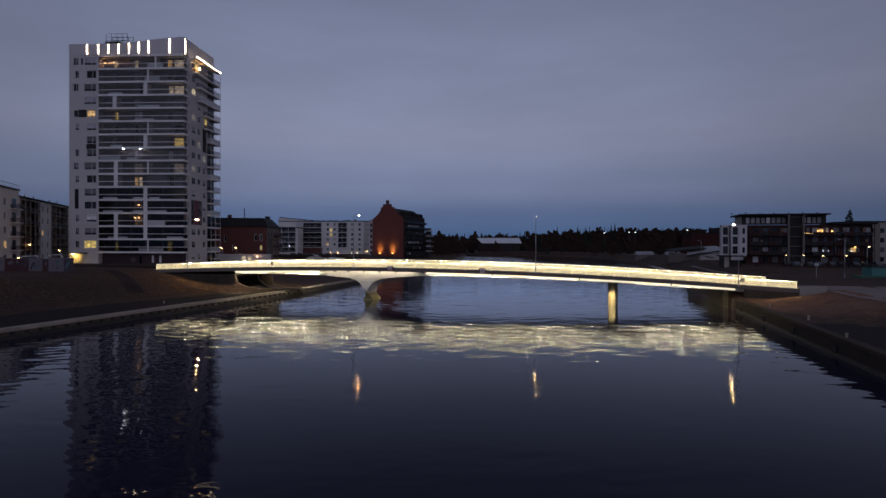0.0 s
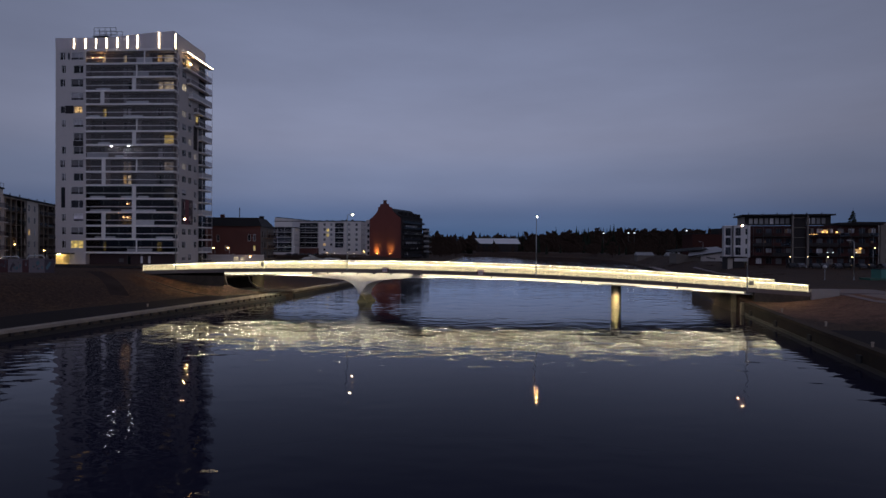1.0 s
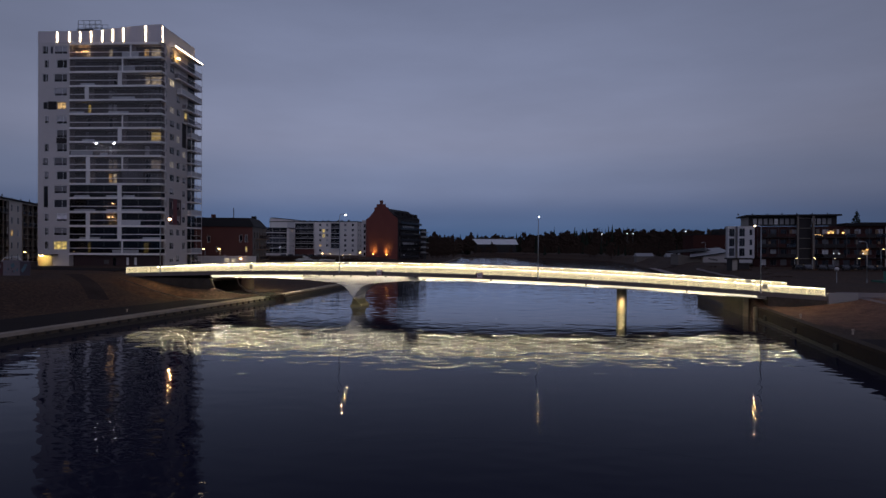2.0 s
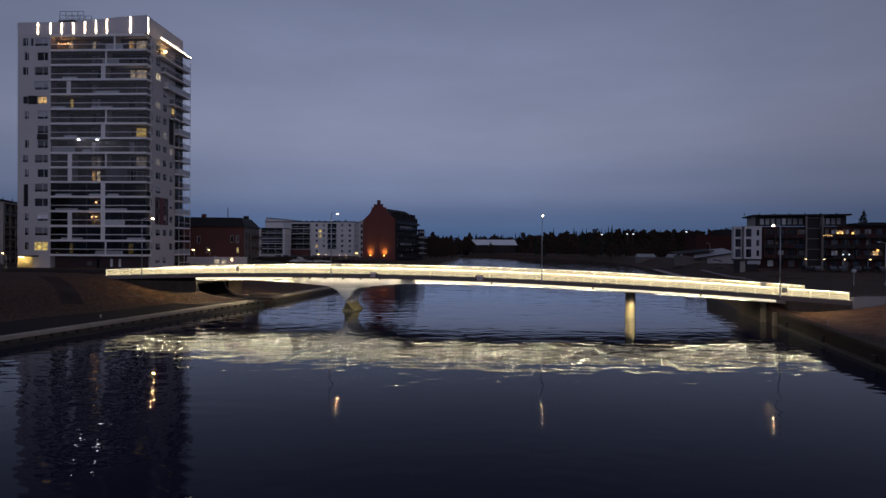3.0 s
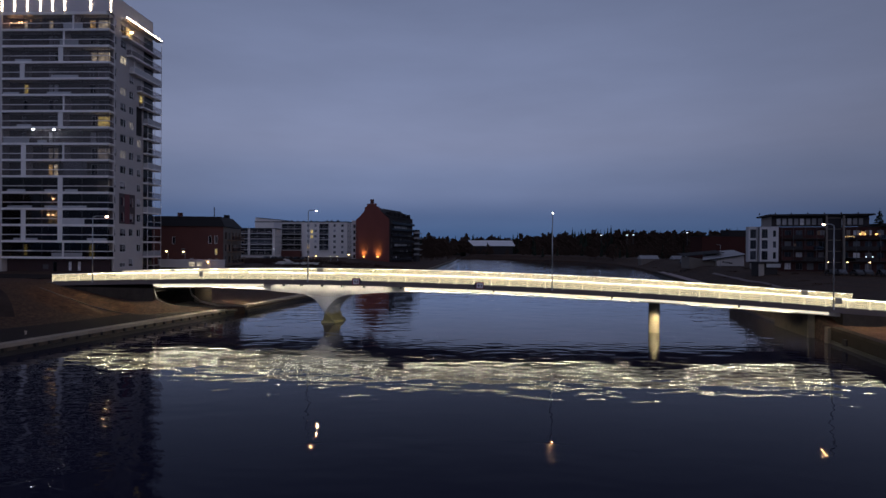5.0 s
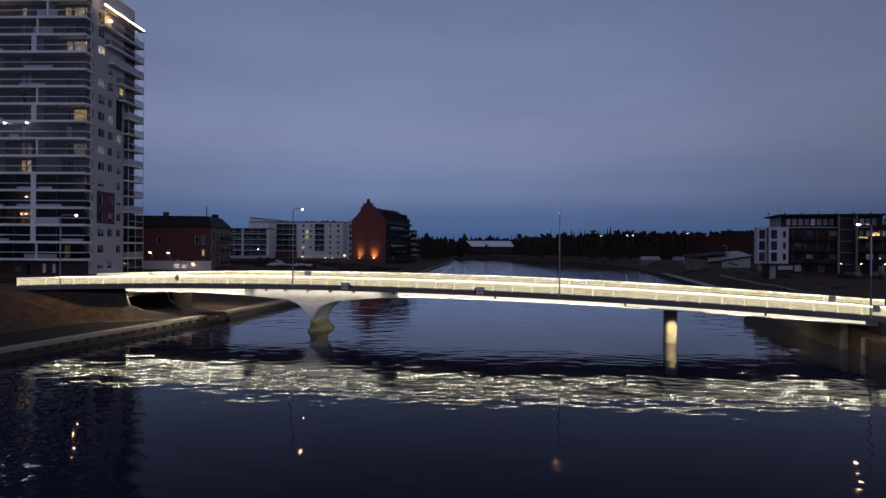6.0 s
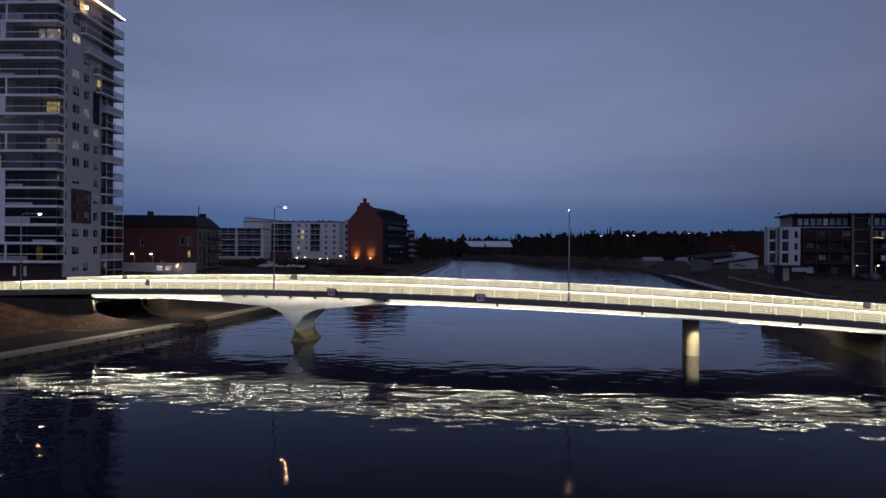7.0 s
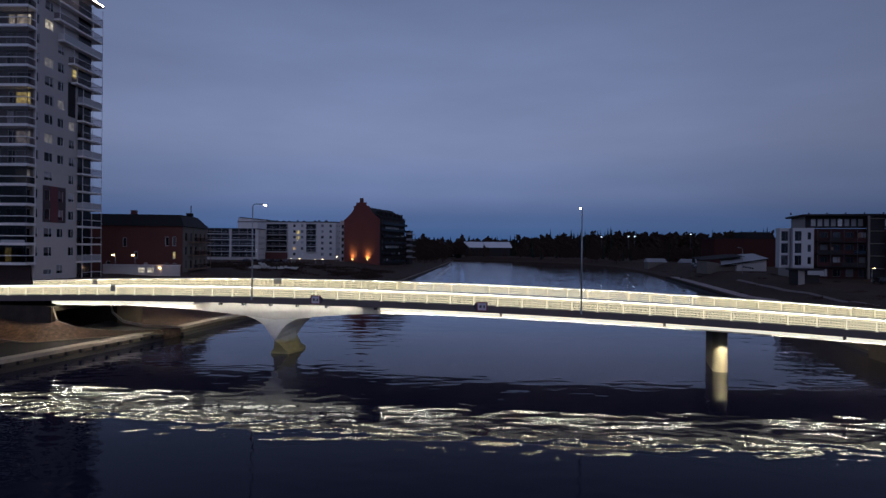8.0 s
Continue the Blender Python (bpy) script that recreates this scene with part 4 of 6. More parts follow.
# ---- the residential tower ----
FH, Z1, GROUND_Z = 3.06, 8.81, 5.7
TOWER_AT = Matrix.Translation((-94.4, 131.6, 0))
tower = thing("apartment_tower", "white seventeen-storey apartment tower with wide dark balconies and a lit crown", "apartment building", TOWER_AT)
FRONT = Matrix.Identity(4)
SIDE = Matrix.Translation((27.6, 0, 0)) @ Matrix.Rotation(radians(90), 4, "Z")
rng = random.Random(7)
LIT_LEFT = {0: (None, ROOM_YELLOW)}
holes, spandrels = [], []
for k in range(15):
    z = Z1 + FH * k
    wide = rng.random() < 0.45
    narrow_u, narrow_w = (1.45, 0.95) if rng.random() < 0.6 else (1.0, 1.25)
    a, b = LIT_LEFT.get(k, (None, None))
    tall = 0.75 if k in (3, 4) else 0.95
    wide = wide and k not in (7, 8)
    if k not in (3, 4, 8, 10, 11):
        holes.append((narrow_u, z + tall - 0.15, narrow_w, 1.75, a or (PANE_PALE if rng.random() < 0.6 else PANE), FRAME_WHITE, 1))
    if k != 10:
        u, w = (3.6, 2.95) if wide else (4.2, 2.35)
        holes.append((u, z + 0.75, w, 1.8, b or (PANE_PALE if rng.random() < 0.65 else PANE), FRAME_WHITE, 1))
    else:
        holes.append((4.3, z + 0.95, 2.0, 1.5, ROOM_WARM, FRAME_DARK, 1))
        holes.append((1.2, z + 0.95, 1.0, 1.5, PANE, FRAME_DARK, 1))
    if k in (7, 14):
        holes.append((2.7, z + 0.8, 0.7, 1.7, PANE, FRAME_WHITE, 0)) if k == 14 else spandrels.append((4.2, z + 2.57, 2.35, FH - 1.84))
    if k == 3:
        holes.append((1.3, z + 0.8, 1.0, FH + 1.6, PANE, FRAME_DARK, 0))
windows_in(tower, FRONT, 0, 7.1, GROUND_Z - 0.5, 55.0, [h for h in holes], WHITE_WALL, 0.4, "white rendered wall", True)
for u, z, w, h in spandrels:
    part("spandrel_panel", Geo().box(u, u + w, -0.03, 0.0, z, z + h), DARK_PANEL, tower, "dark panel between windows")
part("spandrel_panel", Geo().box(2.3, 4.25, -0.03, 0.0, Z1 + FH * 10 + 0.8, Z1 + FH * 10 + 2.6), DARK_PANEL, tower, "dark panel between windows")
# wall behind the balconies
holes = []
LIT_BACK = {(14, 0): ROOM_PALE, (14, 1): ROOM_PALE, (14, 3): ROOM_WARM, (14, 4): ROOM_PALE, (12, 3): ROOM_PALE, (12, 4): ROOM_PALE, (10, 0): ROOM_YELLOW, (8, 4): ROOM_YELLOW, (6, 1): ROOM_DIM, (6, 2): ROOM_DIM, (6, 4): ROOM_DIM,
            (5, 1): ROOM_WARM, (5, 2): ROOM_PALE, (2, 1): ROOM_WARM, (2, 2): ROOM_WARM, (0, 0): ROOM_YELLOW, (0, 3): ROOM_YELLOW, (4, 4): ROOM_DIM}
for k in range(15):
    z = Z1 + FH * k
    for j, (u, w) in enumerate(((9.7, 0.85), (14.7, 0.85), (15.75, 0.85), (22.9, 1.15), (24.3, 2.4))):
        lit = LIT_BACK.get((k, j))
        if (k, j) not in LIT_BACK and k < 5 and rng.random() < 0.5:
            continue
        u += rng.uniform(-0.25, 0.25) if j in (0, 3) else 0.0
        holes.append((u, z + 0.08, w, 2.25, lit or (CURTAIN if rng.random() < 0.6 and k > 4 else PANE), FRAME_WHITE, 0 if w < 1 else 1))
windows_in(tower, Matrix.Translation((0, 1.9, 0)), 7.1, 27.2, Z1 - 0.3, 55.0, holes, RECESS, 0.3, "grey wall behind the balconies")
part("return_wall", Geo().box(6.8, 7.098, 0.41, 2.2, GROUND_Z - 0.5, 55.0), WHITE_WALL, tower)
# storeys of balconies: low pale panels (u0, u1, height) and white dividing walls by storey
LOW_PANELS = {14: ((18.9, 22.6, 0.98),), 13: ((18.2, 21.8, 0.98),), 12: ((9.6, 12.8, 0.4),), 11: ((16.6, 21.8, 0.5),), 10: ((15.8, 20.4, 0.4), (7.3, 10.4, 0.35)), 8: ((10.0, 12.8, 0.4),), 7: ((7.4, 12.4, 0.98), (14.0, 15.8, 0.5)),
              4: ((8.2, 11.7, 0.42), (15.4, 19.0, 0.42), (19.3, 21.8, 0.42)), 3: ((8.2, 13.0, 0.42), (15.4, 23.5, 0.42)), 2: ((18.1, 23.1, 0.98),), 1: ((9.4, 14.1, 0.42), (23.6, 27.4, 0.42)), 0: ((16.8, 22.7, 0.75),)}
WIDE_DIVIDER = {11: (11.0,), 6: (11.3,), 5: (11.3,), 2: (11.3, 18.4), 1: (11.3, 18.4), 12: (18.4,), 8: (18.4,), 4: (18.4,), 3: (18.4,)}
THIN_DIVIDER = {14: 20.8, 9: 19.0, 6: 19.0, 0: 19.0, 13: 19.0}
for k in range(15):
    z = Z1 + FH * k
    # the five lowest storeys get the darker glass
    glass = BALC_GLASS if k > 4 else BALC_DARKER
    bal = part("balcony", Geo().box(7.12, 27.75, -0.12, 1.88, z - 0.4, z), SLAB, tower, "white balcony slab edge")
    part("handrail", Geo().box(7.12, 27.7, -0.03, 0.06, z + 1.0, z + 1.12).box(27.64, 27.7, 0.06, 1.88, z + 1.0, z + 1.12), SLAB, bal, "pale handrail")
    cuts = [7.15, 11.3, 14.9, 18.4, 22.6, 27.6]
    for a, b in zip(cuts, cuts[1:]):
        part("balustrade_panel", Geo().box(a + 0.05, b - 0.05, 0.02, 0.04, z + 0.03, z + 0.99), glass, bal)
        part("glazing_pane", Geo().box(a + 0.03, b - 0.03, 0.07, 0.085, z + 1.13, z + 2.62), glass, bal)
        part("mullion", Geo().box(b - 0.03, b + 0.03, 0.0, 0.1, z, z + 2.66), FRAME_DARK, bal)
    for a, b, h in LOW_PANELS.get(k, ()):
        part("balustrade_panel", Geo().box(a, b, -0.02, 0.01, z + 0.004, z + h), BALC_WHITE, bal, "frosted pale panel")
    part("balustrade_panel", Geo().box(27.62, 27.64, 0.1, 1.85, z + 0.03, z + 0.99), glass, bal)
    part("mullion", Geo().box(27.6, 27.68, 1.7, 1.88, z, z + 2.66), SLAB, bal)
    for u in WIDE_DIVIDER.get(k, ()):
        part("divider", Geo().box(u - 0.45, u + 0.45, -0.03, 1.88, z + 0.002, z + 2.658), SLAB, bal, "white dividing wall")
    if k in THIN_DIVIDER:
        part("divider", Geo().box(THIN_DIVIDER[k] - 0.16, THIN_DIVIDER[k] + 0.16, -0.03, 1.88, z + 0.002, z + 2.658), SLAB, bal, "white dividing wall")
part("enclosed_bay", Geo().box(18.9, 23.4, 0.09, 0.3, Z1 + 5 * FH, Z1 + 6 * FH - 0.41), BALC_WHITE, tower, "pale boarded balcony")
for k in range(6):
    part("balcony_light", Geo().box(8.3 + k * 0.52, 8.42 + k * 0.52, 0.5, 0.62, Z1 + 14 * FH + 1.3 - 0.12 * math.sin(k * 1.3), Z1 + 14 * FH + 1.42 - 0.12 * math.sin(k * 1.3)), LAMP_WARM, tower, "small warm balcony light")
# side wall
holes = []
for k in range(-1, 15):
    z = Z1 + FH * k
    for j, (u, w) in enumerate(((1.98, 0.6), (3.8, 2.0), (6.8, 1.6), (9.6, 1.5))):
        if (k >= 12 and j >= 2) or (k >= 10 and j == 3) or (k in (2, 3) and j in (1, 2)) or (k in (8, 9) and j == 3):
            continue
        if j == 0 and rng.random() < 0.2 or (j > 0 and rng.random() < 0.04):
            continue
        tall = 1.55 if k >= 0 else (0.9 if j < 2 else 1.6)
        pane = PANE_PALE if rng.random() < 0.75 else PANE
        if (k, j) in ((12, 1),):
            pane = ROOM_PALE
        if (k, j) in ((10, 1), (6, 1), (7, 3), (8, 2)):
            pane = ROOM_DIM
        holes.append((u, z + (0.9 if k >= 0 else 1.0), w, tall, pane, FRAME_WHITE, 1 if j else 0))
for j, u in ((1, 4.0), (2, 7.1)):
    for k in (2, 3):
        holes.append((u, Z1 + FH * k + 0.75, 1.15, 1.7, PANE if j == 1 else PANE_PALE, MAROON, 1))
windows_in(tower, SIDE, 1.9, 15.4, GROUND_Z - 0.5, 55.0, holes, WHITE_WALL, 0.4, "white rendered side wall", True)
wall(tower, Matrix.Translation((27.632, 0, 0)) @ Matrix.Rotation(radians(90), 4, "Z"), 3.5, 8.9, Z1 + 2 * FH + 0.3, Z1 + 4 * FH + 0.1, [(u, Z1 + FH * k + 0.75, 1.15, 1.7) for u in (4.0, 7.1) for k in (2, 3)], DARK_CLAD, 0.03, "maroon_cladding", "dark maroon cladding panel")
part("red_strip", Geo().box(27.634, 27.66, 5.3, 6.95, Z1 + 2 * FH + 0.3, Z1 + 4 * FH + 0.1), MAROON, tower, "red cladding strip between windows")
part("dark_cladding", Geo().box(27.6, 27.63, 9.3, 11.2, Z1 + 8 * FH + 0.2, Z1 + 10 * FH - 0.1), DARK_PANEL, tower, "dark tall cladding panel")
# side balconies, longer towards the top
for k in range(-1, 15):
    z = Z1 + FH * k
    u0 = {14: 4.0, 13: 5.6, 12: 6.6, 11: 9.2, 10: 10.0}.get(k, 11.6)
    bal = part("side_balcony", Geo().box(27.66, 28.75, u0, 17.0, z - 0.3, z).box(24.5, 27.62, 15.42, 17.0, z - 0.3, z), SLAB, tower, "white side balcony")
    part("balustrade_panel", Geo().box(28.7, 28.72, u0 + 0.05, 16.95, z + 0.05, z + 1.0).box(27.7, 28.7, u0 + 0.03, u0 + 0.05, z + 0.05, z + 1.0), BALC_WHITE if k % 3 == 0 else BALC_GLASS, bal)
    part("handrail", Geo().box(28.68, 28.75, u0, 17.0, z + 1.02, z + 1.09).box(24.5, 28.75, 16.94, 17.0, z + 1.02, z + 1.09), SLAB, bal)
    for u in (u0 + 0.05, 14.2, 16.95):
        part("post", Geo().box(28.68, 28.74, u - 0.03, u + 0.03, z, z + FH - 0.3), SLAB, bal)
    part("screen_wall", Geo().box(27.7, 27.72, 11.8, 15.3, z + 0.02, z + 2.7), PANE, bal, "dark balcony glazing")
# back and left walls, roof and crown
part("rear_wall", Geo().box(0, 0.4, 0.42, 15.4, GROUND_Z - 0.5, 55).box(0.42, 27.1, 15.0, 15.4, GROUND_Z - 0.5, 55), WHITE_WALL, tower)
part("roof", Geo().box(0.1, 27.5, 0.1, 15.3, 55.0, 55.3), ROOF_DARK, tower)
g = Geo()
part("header_beam", Geo().box(7.12, 27.2, 0.0, 1.88, 54.36, 54.89), SLAB, tower)
top = lambda u: 57.35 + 1.3 * smooth(10, 27.6, u)
for a, b in ((0, 7), (7, 12), (12, 17), (17, 22), (22, 27.25)):
    g.loft([[(a, -0.05, 54.9), (a, 0.35, 54.9), (a, 0.35, top(a)), (a, -0.05, top(a))], [(b, -0.05, 54.9), (b, 0.35, 54.9), (b, 0.35, top(b)), (b, -0.05, top(b))]], False)
g.box(27.25, 27.65, -0.05, 15.4, 54.9, 58.65).box(0, 0.3, 0.36, 15.4, 54.9, 57.35).box(0.3, 27.2, 15.1, 15.4, 54.9, 57.6)
part("crown", g, CROWN, tower, "mauve grey parapet band")
part("soffit", Geo().box(27.66, 28.95, 4.0, 17.1, 54.95, 55.2), CROWN, tower)
part("led_strip", Geo().box(28.95, 29.05, 3.4, 16.6, 55.0, 55.2), TOWER_LED, tower, "warm white light strip under the roof edge")
for u in (4.4, 7.1, 9.55, 12.0, 14.5, 16.85, 19.2, 24.2):
    part("led_bar", Geo().box(u - 0.1, u + 0.1, -0.14, -0.054, 54.95, top(u) - 0.2), TOWER_LED, tower, "vertical warm white light bar")
part("led_bar", Geo().box(27.655, 27.74, 0.4, 0.6, 54.9, 58.3), TOWER_LED, tower, "vertical warm white light bar")
cage = part("roof_cage", Geo().box(7.8, 11.5, 1.3, 4.2, 58.1, 58.3), DARK_STEEL, tower, "dark steel maintenance cage on the roof")
for u in (8.0, 9.3, 10.6, 11.9, 13.2):
    for y in (1.5, 4.0):
        part("cage_post", Geo().tube((u, y, 57.0), (u, y, 60.2), 0.05, n=6), DARK_STEEL, cage)
for y in (1.5, 4.0):
    for z in (58.6, 59.4, 60.2):
        part("cage_rail", Geo().tube((8.0, y, z), (13.2, y, z), 0.04, n=6), DARK_STEEL, cage)
# ground floor
windows_in(tower, Matrix.Translation((0, 1.4, 0)), 7.1, 27.2, GROUND_Z - 0.5, Z1 - 0.34, [(14.0, 6.4, 1.2, 0.9, PANE_PALE, FRAME_DARK, 0), (16.0, 5.9, 0.8, 1.9, PANE, FRAME_DARK, 0), (19.0, 6.1, 0.7, 1.8, PANE_PALE, FRAME_DARK, 0), (20.8, 6.1, 0.7, 1.8, PANE_PALE, FRAME_DARK, 0)], DARK_MAROON, 0.3, "dark maroon ground floor wall")
part("entrance_canopy", Geo().box(-0.6, 4.6, -1.7, -0.02, 8.25, 8.5), DARK_STEEL, tower, "dark entrance canopy")
part("canopy_light", Geo().box(1.2, 1.8, -1.2, -0.6, 8.18, 8.245), lamp_material("entrance_light", (1.0, 0.78, 0.36), 60.0), tower, "glowing entrance light")
part("entrance_panel", Geo().box(0.1, 3.4, -0.06, -0.004, GROUND_Z, 8.2), material("yellow_entrance", (0.6, 0.47, 0.24), 0.6), tower, "yellow entrance wall")
for u, k in ((13.0, 8), (17.0, 8)):
    l = part("balcony_lamp", Geo().box(u - 0.13, u + 0.13, 0.1, 0.3, Z1 + k * FH - 0.62, Z1 + k * FH - 0.4), LAMP_COOL, tower, "bright white balcony lamp")
part("balcony_lamp", Geo().box(28.0, 28.4, 6.2, 6.6, Z1 + 14 * FH + 1.3, Z1 + 14 * FH + 1.7), LAMP_WARM, tower, "warm balcony lamp")
part("lit_screen", Geo().box(27.66, 27.69, 5.4, 7.6, Z1 + 14 * FH + 0.4, Z1 + 14 * FH + 2.3), ROOM_YELLOW, tower, "lit balcony door")
for k in (10, 6):
    part("room_lamp", Geo().box(27.36, 27.44, 4.3, 4.75, Z1 + k * FH + 1.15, Z1 + k * FH + 1.32), LAMP_WARM, tower, "lit lamp behind a window")
part("lit_screen", Geo().box(27.66, 27.69, 10.4, 11.3, Z1 + 10 * FH + 0.9, Z1 + 10 * FH + 2.3), ROOM_YELLOW, tower, "lit balcony door")
for u, k in ((15.9, 2), (15.0, 2), (15.9, 3)):
    l = part("balcony_lamp", Geo().box(u - 0.13, u + 0.13, 1.5, 1.7, Z1 + k * FH + 1.7, Z1 + k * FH + 1.95), LAMP_WARM, tower, "warm balcony lamp")


# ---- other buildings ----
def block(name, label, at, w, d, z0, z1, mat, front=(), right=(), left=(), roof=ROOF_DARK, over=0.25, parapet=0.5, category="apartment building"):
    """A rectangular house: windows (u, z, w, h, pane, frame, bars) in its front, right and left walls, a roof slab on top."""
    b = thing(name, label, category, at)
    windows_in(b, Matrix.Identity(4), 0, w, z0, z1, list(front), mat)
    windows_in(b, Matrix.Translation((w, 0.0, 0)) @ Matrix.Rotation(radians(90), 4, "Z"), 0.36, d, z0, z1, list(right), mat)
    windows_in(b, Matrix.Translation((0, d, 0)) @ Matrix.Rotation(radians(-90), 4, "Z"), 0, d - 0.36, z0, z1, list(left), mat)
    part("rear_wall", Geo().box(0.36, w - 0.36, d - 0.3, d, z0, z1), mat, b)
    part("roof", Geo().box(-over, w + over, -over, d + over, z1 + 0.004, z1 + parapet), roof, b)
    return b


def grid_windows(u0, u1, cols, z0, floors, fh, w, h, lit=0.04, pale=0.3, seed=1, frame_mat=None, bars=1, skip=()):
    r = random.Random(seed)
    out = []
    for f in range(floors):
        for c in range(cols):
            if (f, c) in skip:
                continue
            u = u0 + (u1 - u0) * (c + 0.5) / cols - w / 2
            t = r.random()
            pane = ROOM_WARM if t < lit else PANE_PALE if t < lit + pale else PANE
            out.append((u, z0 + f * fh + 0.9, w, h, pane, frame_mat or FRAME_WHITE, bars))
    return out


def balcony_stack(b, u0, u1, z0, floors, fh, depth, at=None, slab=None, glass=None, seed=3, dark=True, glaze=None):
    """Projecting balconies with slabs, balustrades and corner posts, one to a storey."""
    at = at or Matrix.Identity(4)
    r = random.Random(seed)
    slab, glass = slab or SLAB, glass or BALC_GLASS
    for f in range(floors):
        z = z0 + f * fh
        bal = part("balcony", Geo().box(u0, u1, -depth, -0.02, z - 0.22, z), slab, b, at=at)
        part("balustrade", Geo().box(u0 + 0.04, u1 - 0.04, -depth + 0.03, -depth + 0.06, z + 0.05, z + 1.0), glass, bal)
        p = Geo()
        bays = max(1, round((u1 - u0) / 4.0))
        for j in range(bays + 1):
            u, hw = u0 + 0.06 + (u1 - u0 - 0.12) * j / bays, 0.12 if j in (0, bays) else 0.035
            p.box(u - min(hw, 0.05), u + hw, -depth, -depth + 0.08, z, z + fh - 0.22)
        p.box(u0, u1, -depth, -depth + 0.07, z + 1.0, z + 1.07)
        part("post", p, slab, bal)
        if dark:
            part("glazing", Geo().box(u0 + 0.1, u1 - 0.1, -0.3, -0.27, z + 0.03, z + fh - 0.3), ROOM_WARM if r.random() < 0.05 and u1 - u0 < 8 else (glaze or PANE), bal, "dark balcony glazing")


# long grey block behind the tower
grey = thing("grey_apartment_block", "grey five-storey apartment block with recessed timber balconies", "apartment building", Matrix.Translation((-103.6, 126.0, 0)) @ Matrix.Rotation(math.atan2(43, -17), 4, "Z"))
bays = ((4.4, 17.8), (27.0, 42.0), (50.0, 61.0))
holes = grid_windows(18.3, 26.6, 2, 5.6, 5, 3.05, 1.3, 1.6, 0.03, 0.35, 12) + grid_windows(42.6, 49.4, 2, 5.6, 5, 3.05, 1.3, 1.6, 0.03, 0.35, 13)
wall(grey, Matrix.Identity(4), 2.55, 62, 5, 21.3, [h[:4] for h in holes] + [(a, 6.0, b - a, 15.0) for a, b in bays], GREY_LEFT)
for h in holes:
    window(grey, h[0], h[1], h[2], h[3], Matrix.Identity(4), h[4], FRAME_WHITE, 1)
for a, b in bays:
    back = Matrix.Translation((0, 1.8, 0))
    windows_in(grey, back, a, b, 5.9, 21.2, grid_windows(a, b, 3, 5.6, 5, 3.05, 1.6, 1.9, 0.05, 0.4, int(a), FRAME_DARK), BAY_BROWN, 0.2, "dull brown wall behind the balconies")
    for f in range(5):
        z = 6.0 + 3.05 * f
        bal = part("balcony", Geo().box(a + 0.02, b - 0.02, -0.2, 1.78, z - 0.2, z), BAY_BROWN, grey)
        part("handrail", Geo().box(a + 0.02, b - 0.02, -0.18, -0.1, z + 1.0, z + 1.09), BAY_POST, bal)
        part("balustrade", Geo().box(a + 0.05, b - 0.05, -0.15, -0.12, z + 0.1, z + 0.98), BALC_GLASS, bal)
        for k in range(5):
            u = a + 0.1 + (b - a - 0.2) * k / 4
            part("post", Geo().box(u - 0.09, u + 0.09, -0.24, -0.06, z, z + 2.85), BAY_POST, bal)
near_holes = grid_windows(-15, -3.5, 3, 5.6, 5, 3.1, 1.5, 1.6, 0.04, 0.4, 15)
windows_in(grey, Matrix.Translation((0, -0.4, 0)), -16, 2.5, 5, 22.7, near_holes, GREY_LEFT)
for f in range(5):
    z = 6.0 + 3.1 * f
    bal = part("balcony", Geo().box(-2.6, 2.0, -1.5, -0.42, z - 0.18, z), GREY_LEFT, grey)
    part("balustrade", Geo().box(-2.6, 2.0, -1.48, -1.44, z + 0.1, z + 1.0).box(-2.6, -2.56, -1.43, -0.44, z + 0.1, z + 1.0), BALC_GLASS, bal)
    part("handrail", Geo().box(-2.62, 2.02, -1.52, -1.4, z + 1.01, z + 1.08), BAY_POST, bal)
    part("balcony_door", Geo().box(-1.6, 0.8, -0.45, -0.41, z + 0.02, z + 2.3), PANE, bal)
part("rear_wall", Geo().box(2.6, 62, 11.6, 12, 5, 21.3).box(-16, 2.5, 11.6, 12, 5, 22.7).box(-16, -15.65, 0.0, 11.5, 5, 22.7).box(2.15, 2.5, 0.0, 11.5, 5, 22.7).box(61.6, 62, 0.4, 11.5, 5, 21.3), GREY_LEFT, grey)
part("roof", Geo().box(2.56, 62, -0.4, 12.3, 21.32, 21.7), ROOF_DARK, grey)
part("roof", Geo().box(-16.2, 2.54, -0.7, 12.3, 22.72, 23.0), ROOF_DARK, grey)
part("roof_rail", Geo().box(-16, 2.4, -0.6, -0.55, 23.9, 23.96), DARK_STEEL, grey)
for k in range(12):
    part("rail_post", Geo().box(-16 + k * 1.65, -15.94 + k * 1.65, -0.6, -0.55, 23.0, 23.9), DARK_STEEL, grey)
for k in range(9):
    part("roof_vent", Geo().tube((6 + k * 6.3, 1.5, 21.7), (6 + k * 6.3, 1.5, 22.3 + 0.2 * (k % 3)), 0.12, n=6), DARK_STEEL, grey)

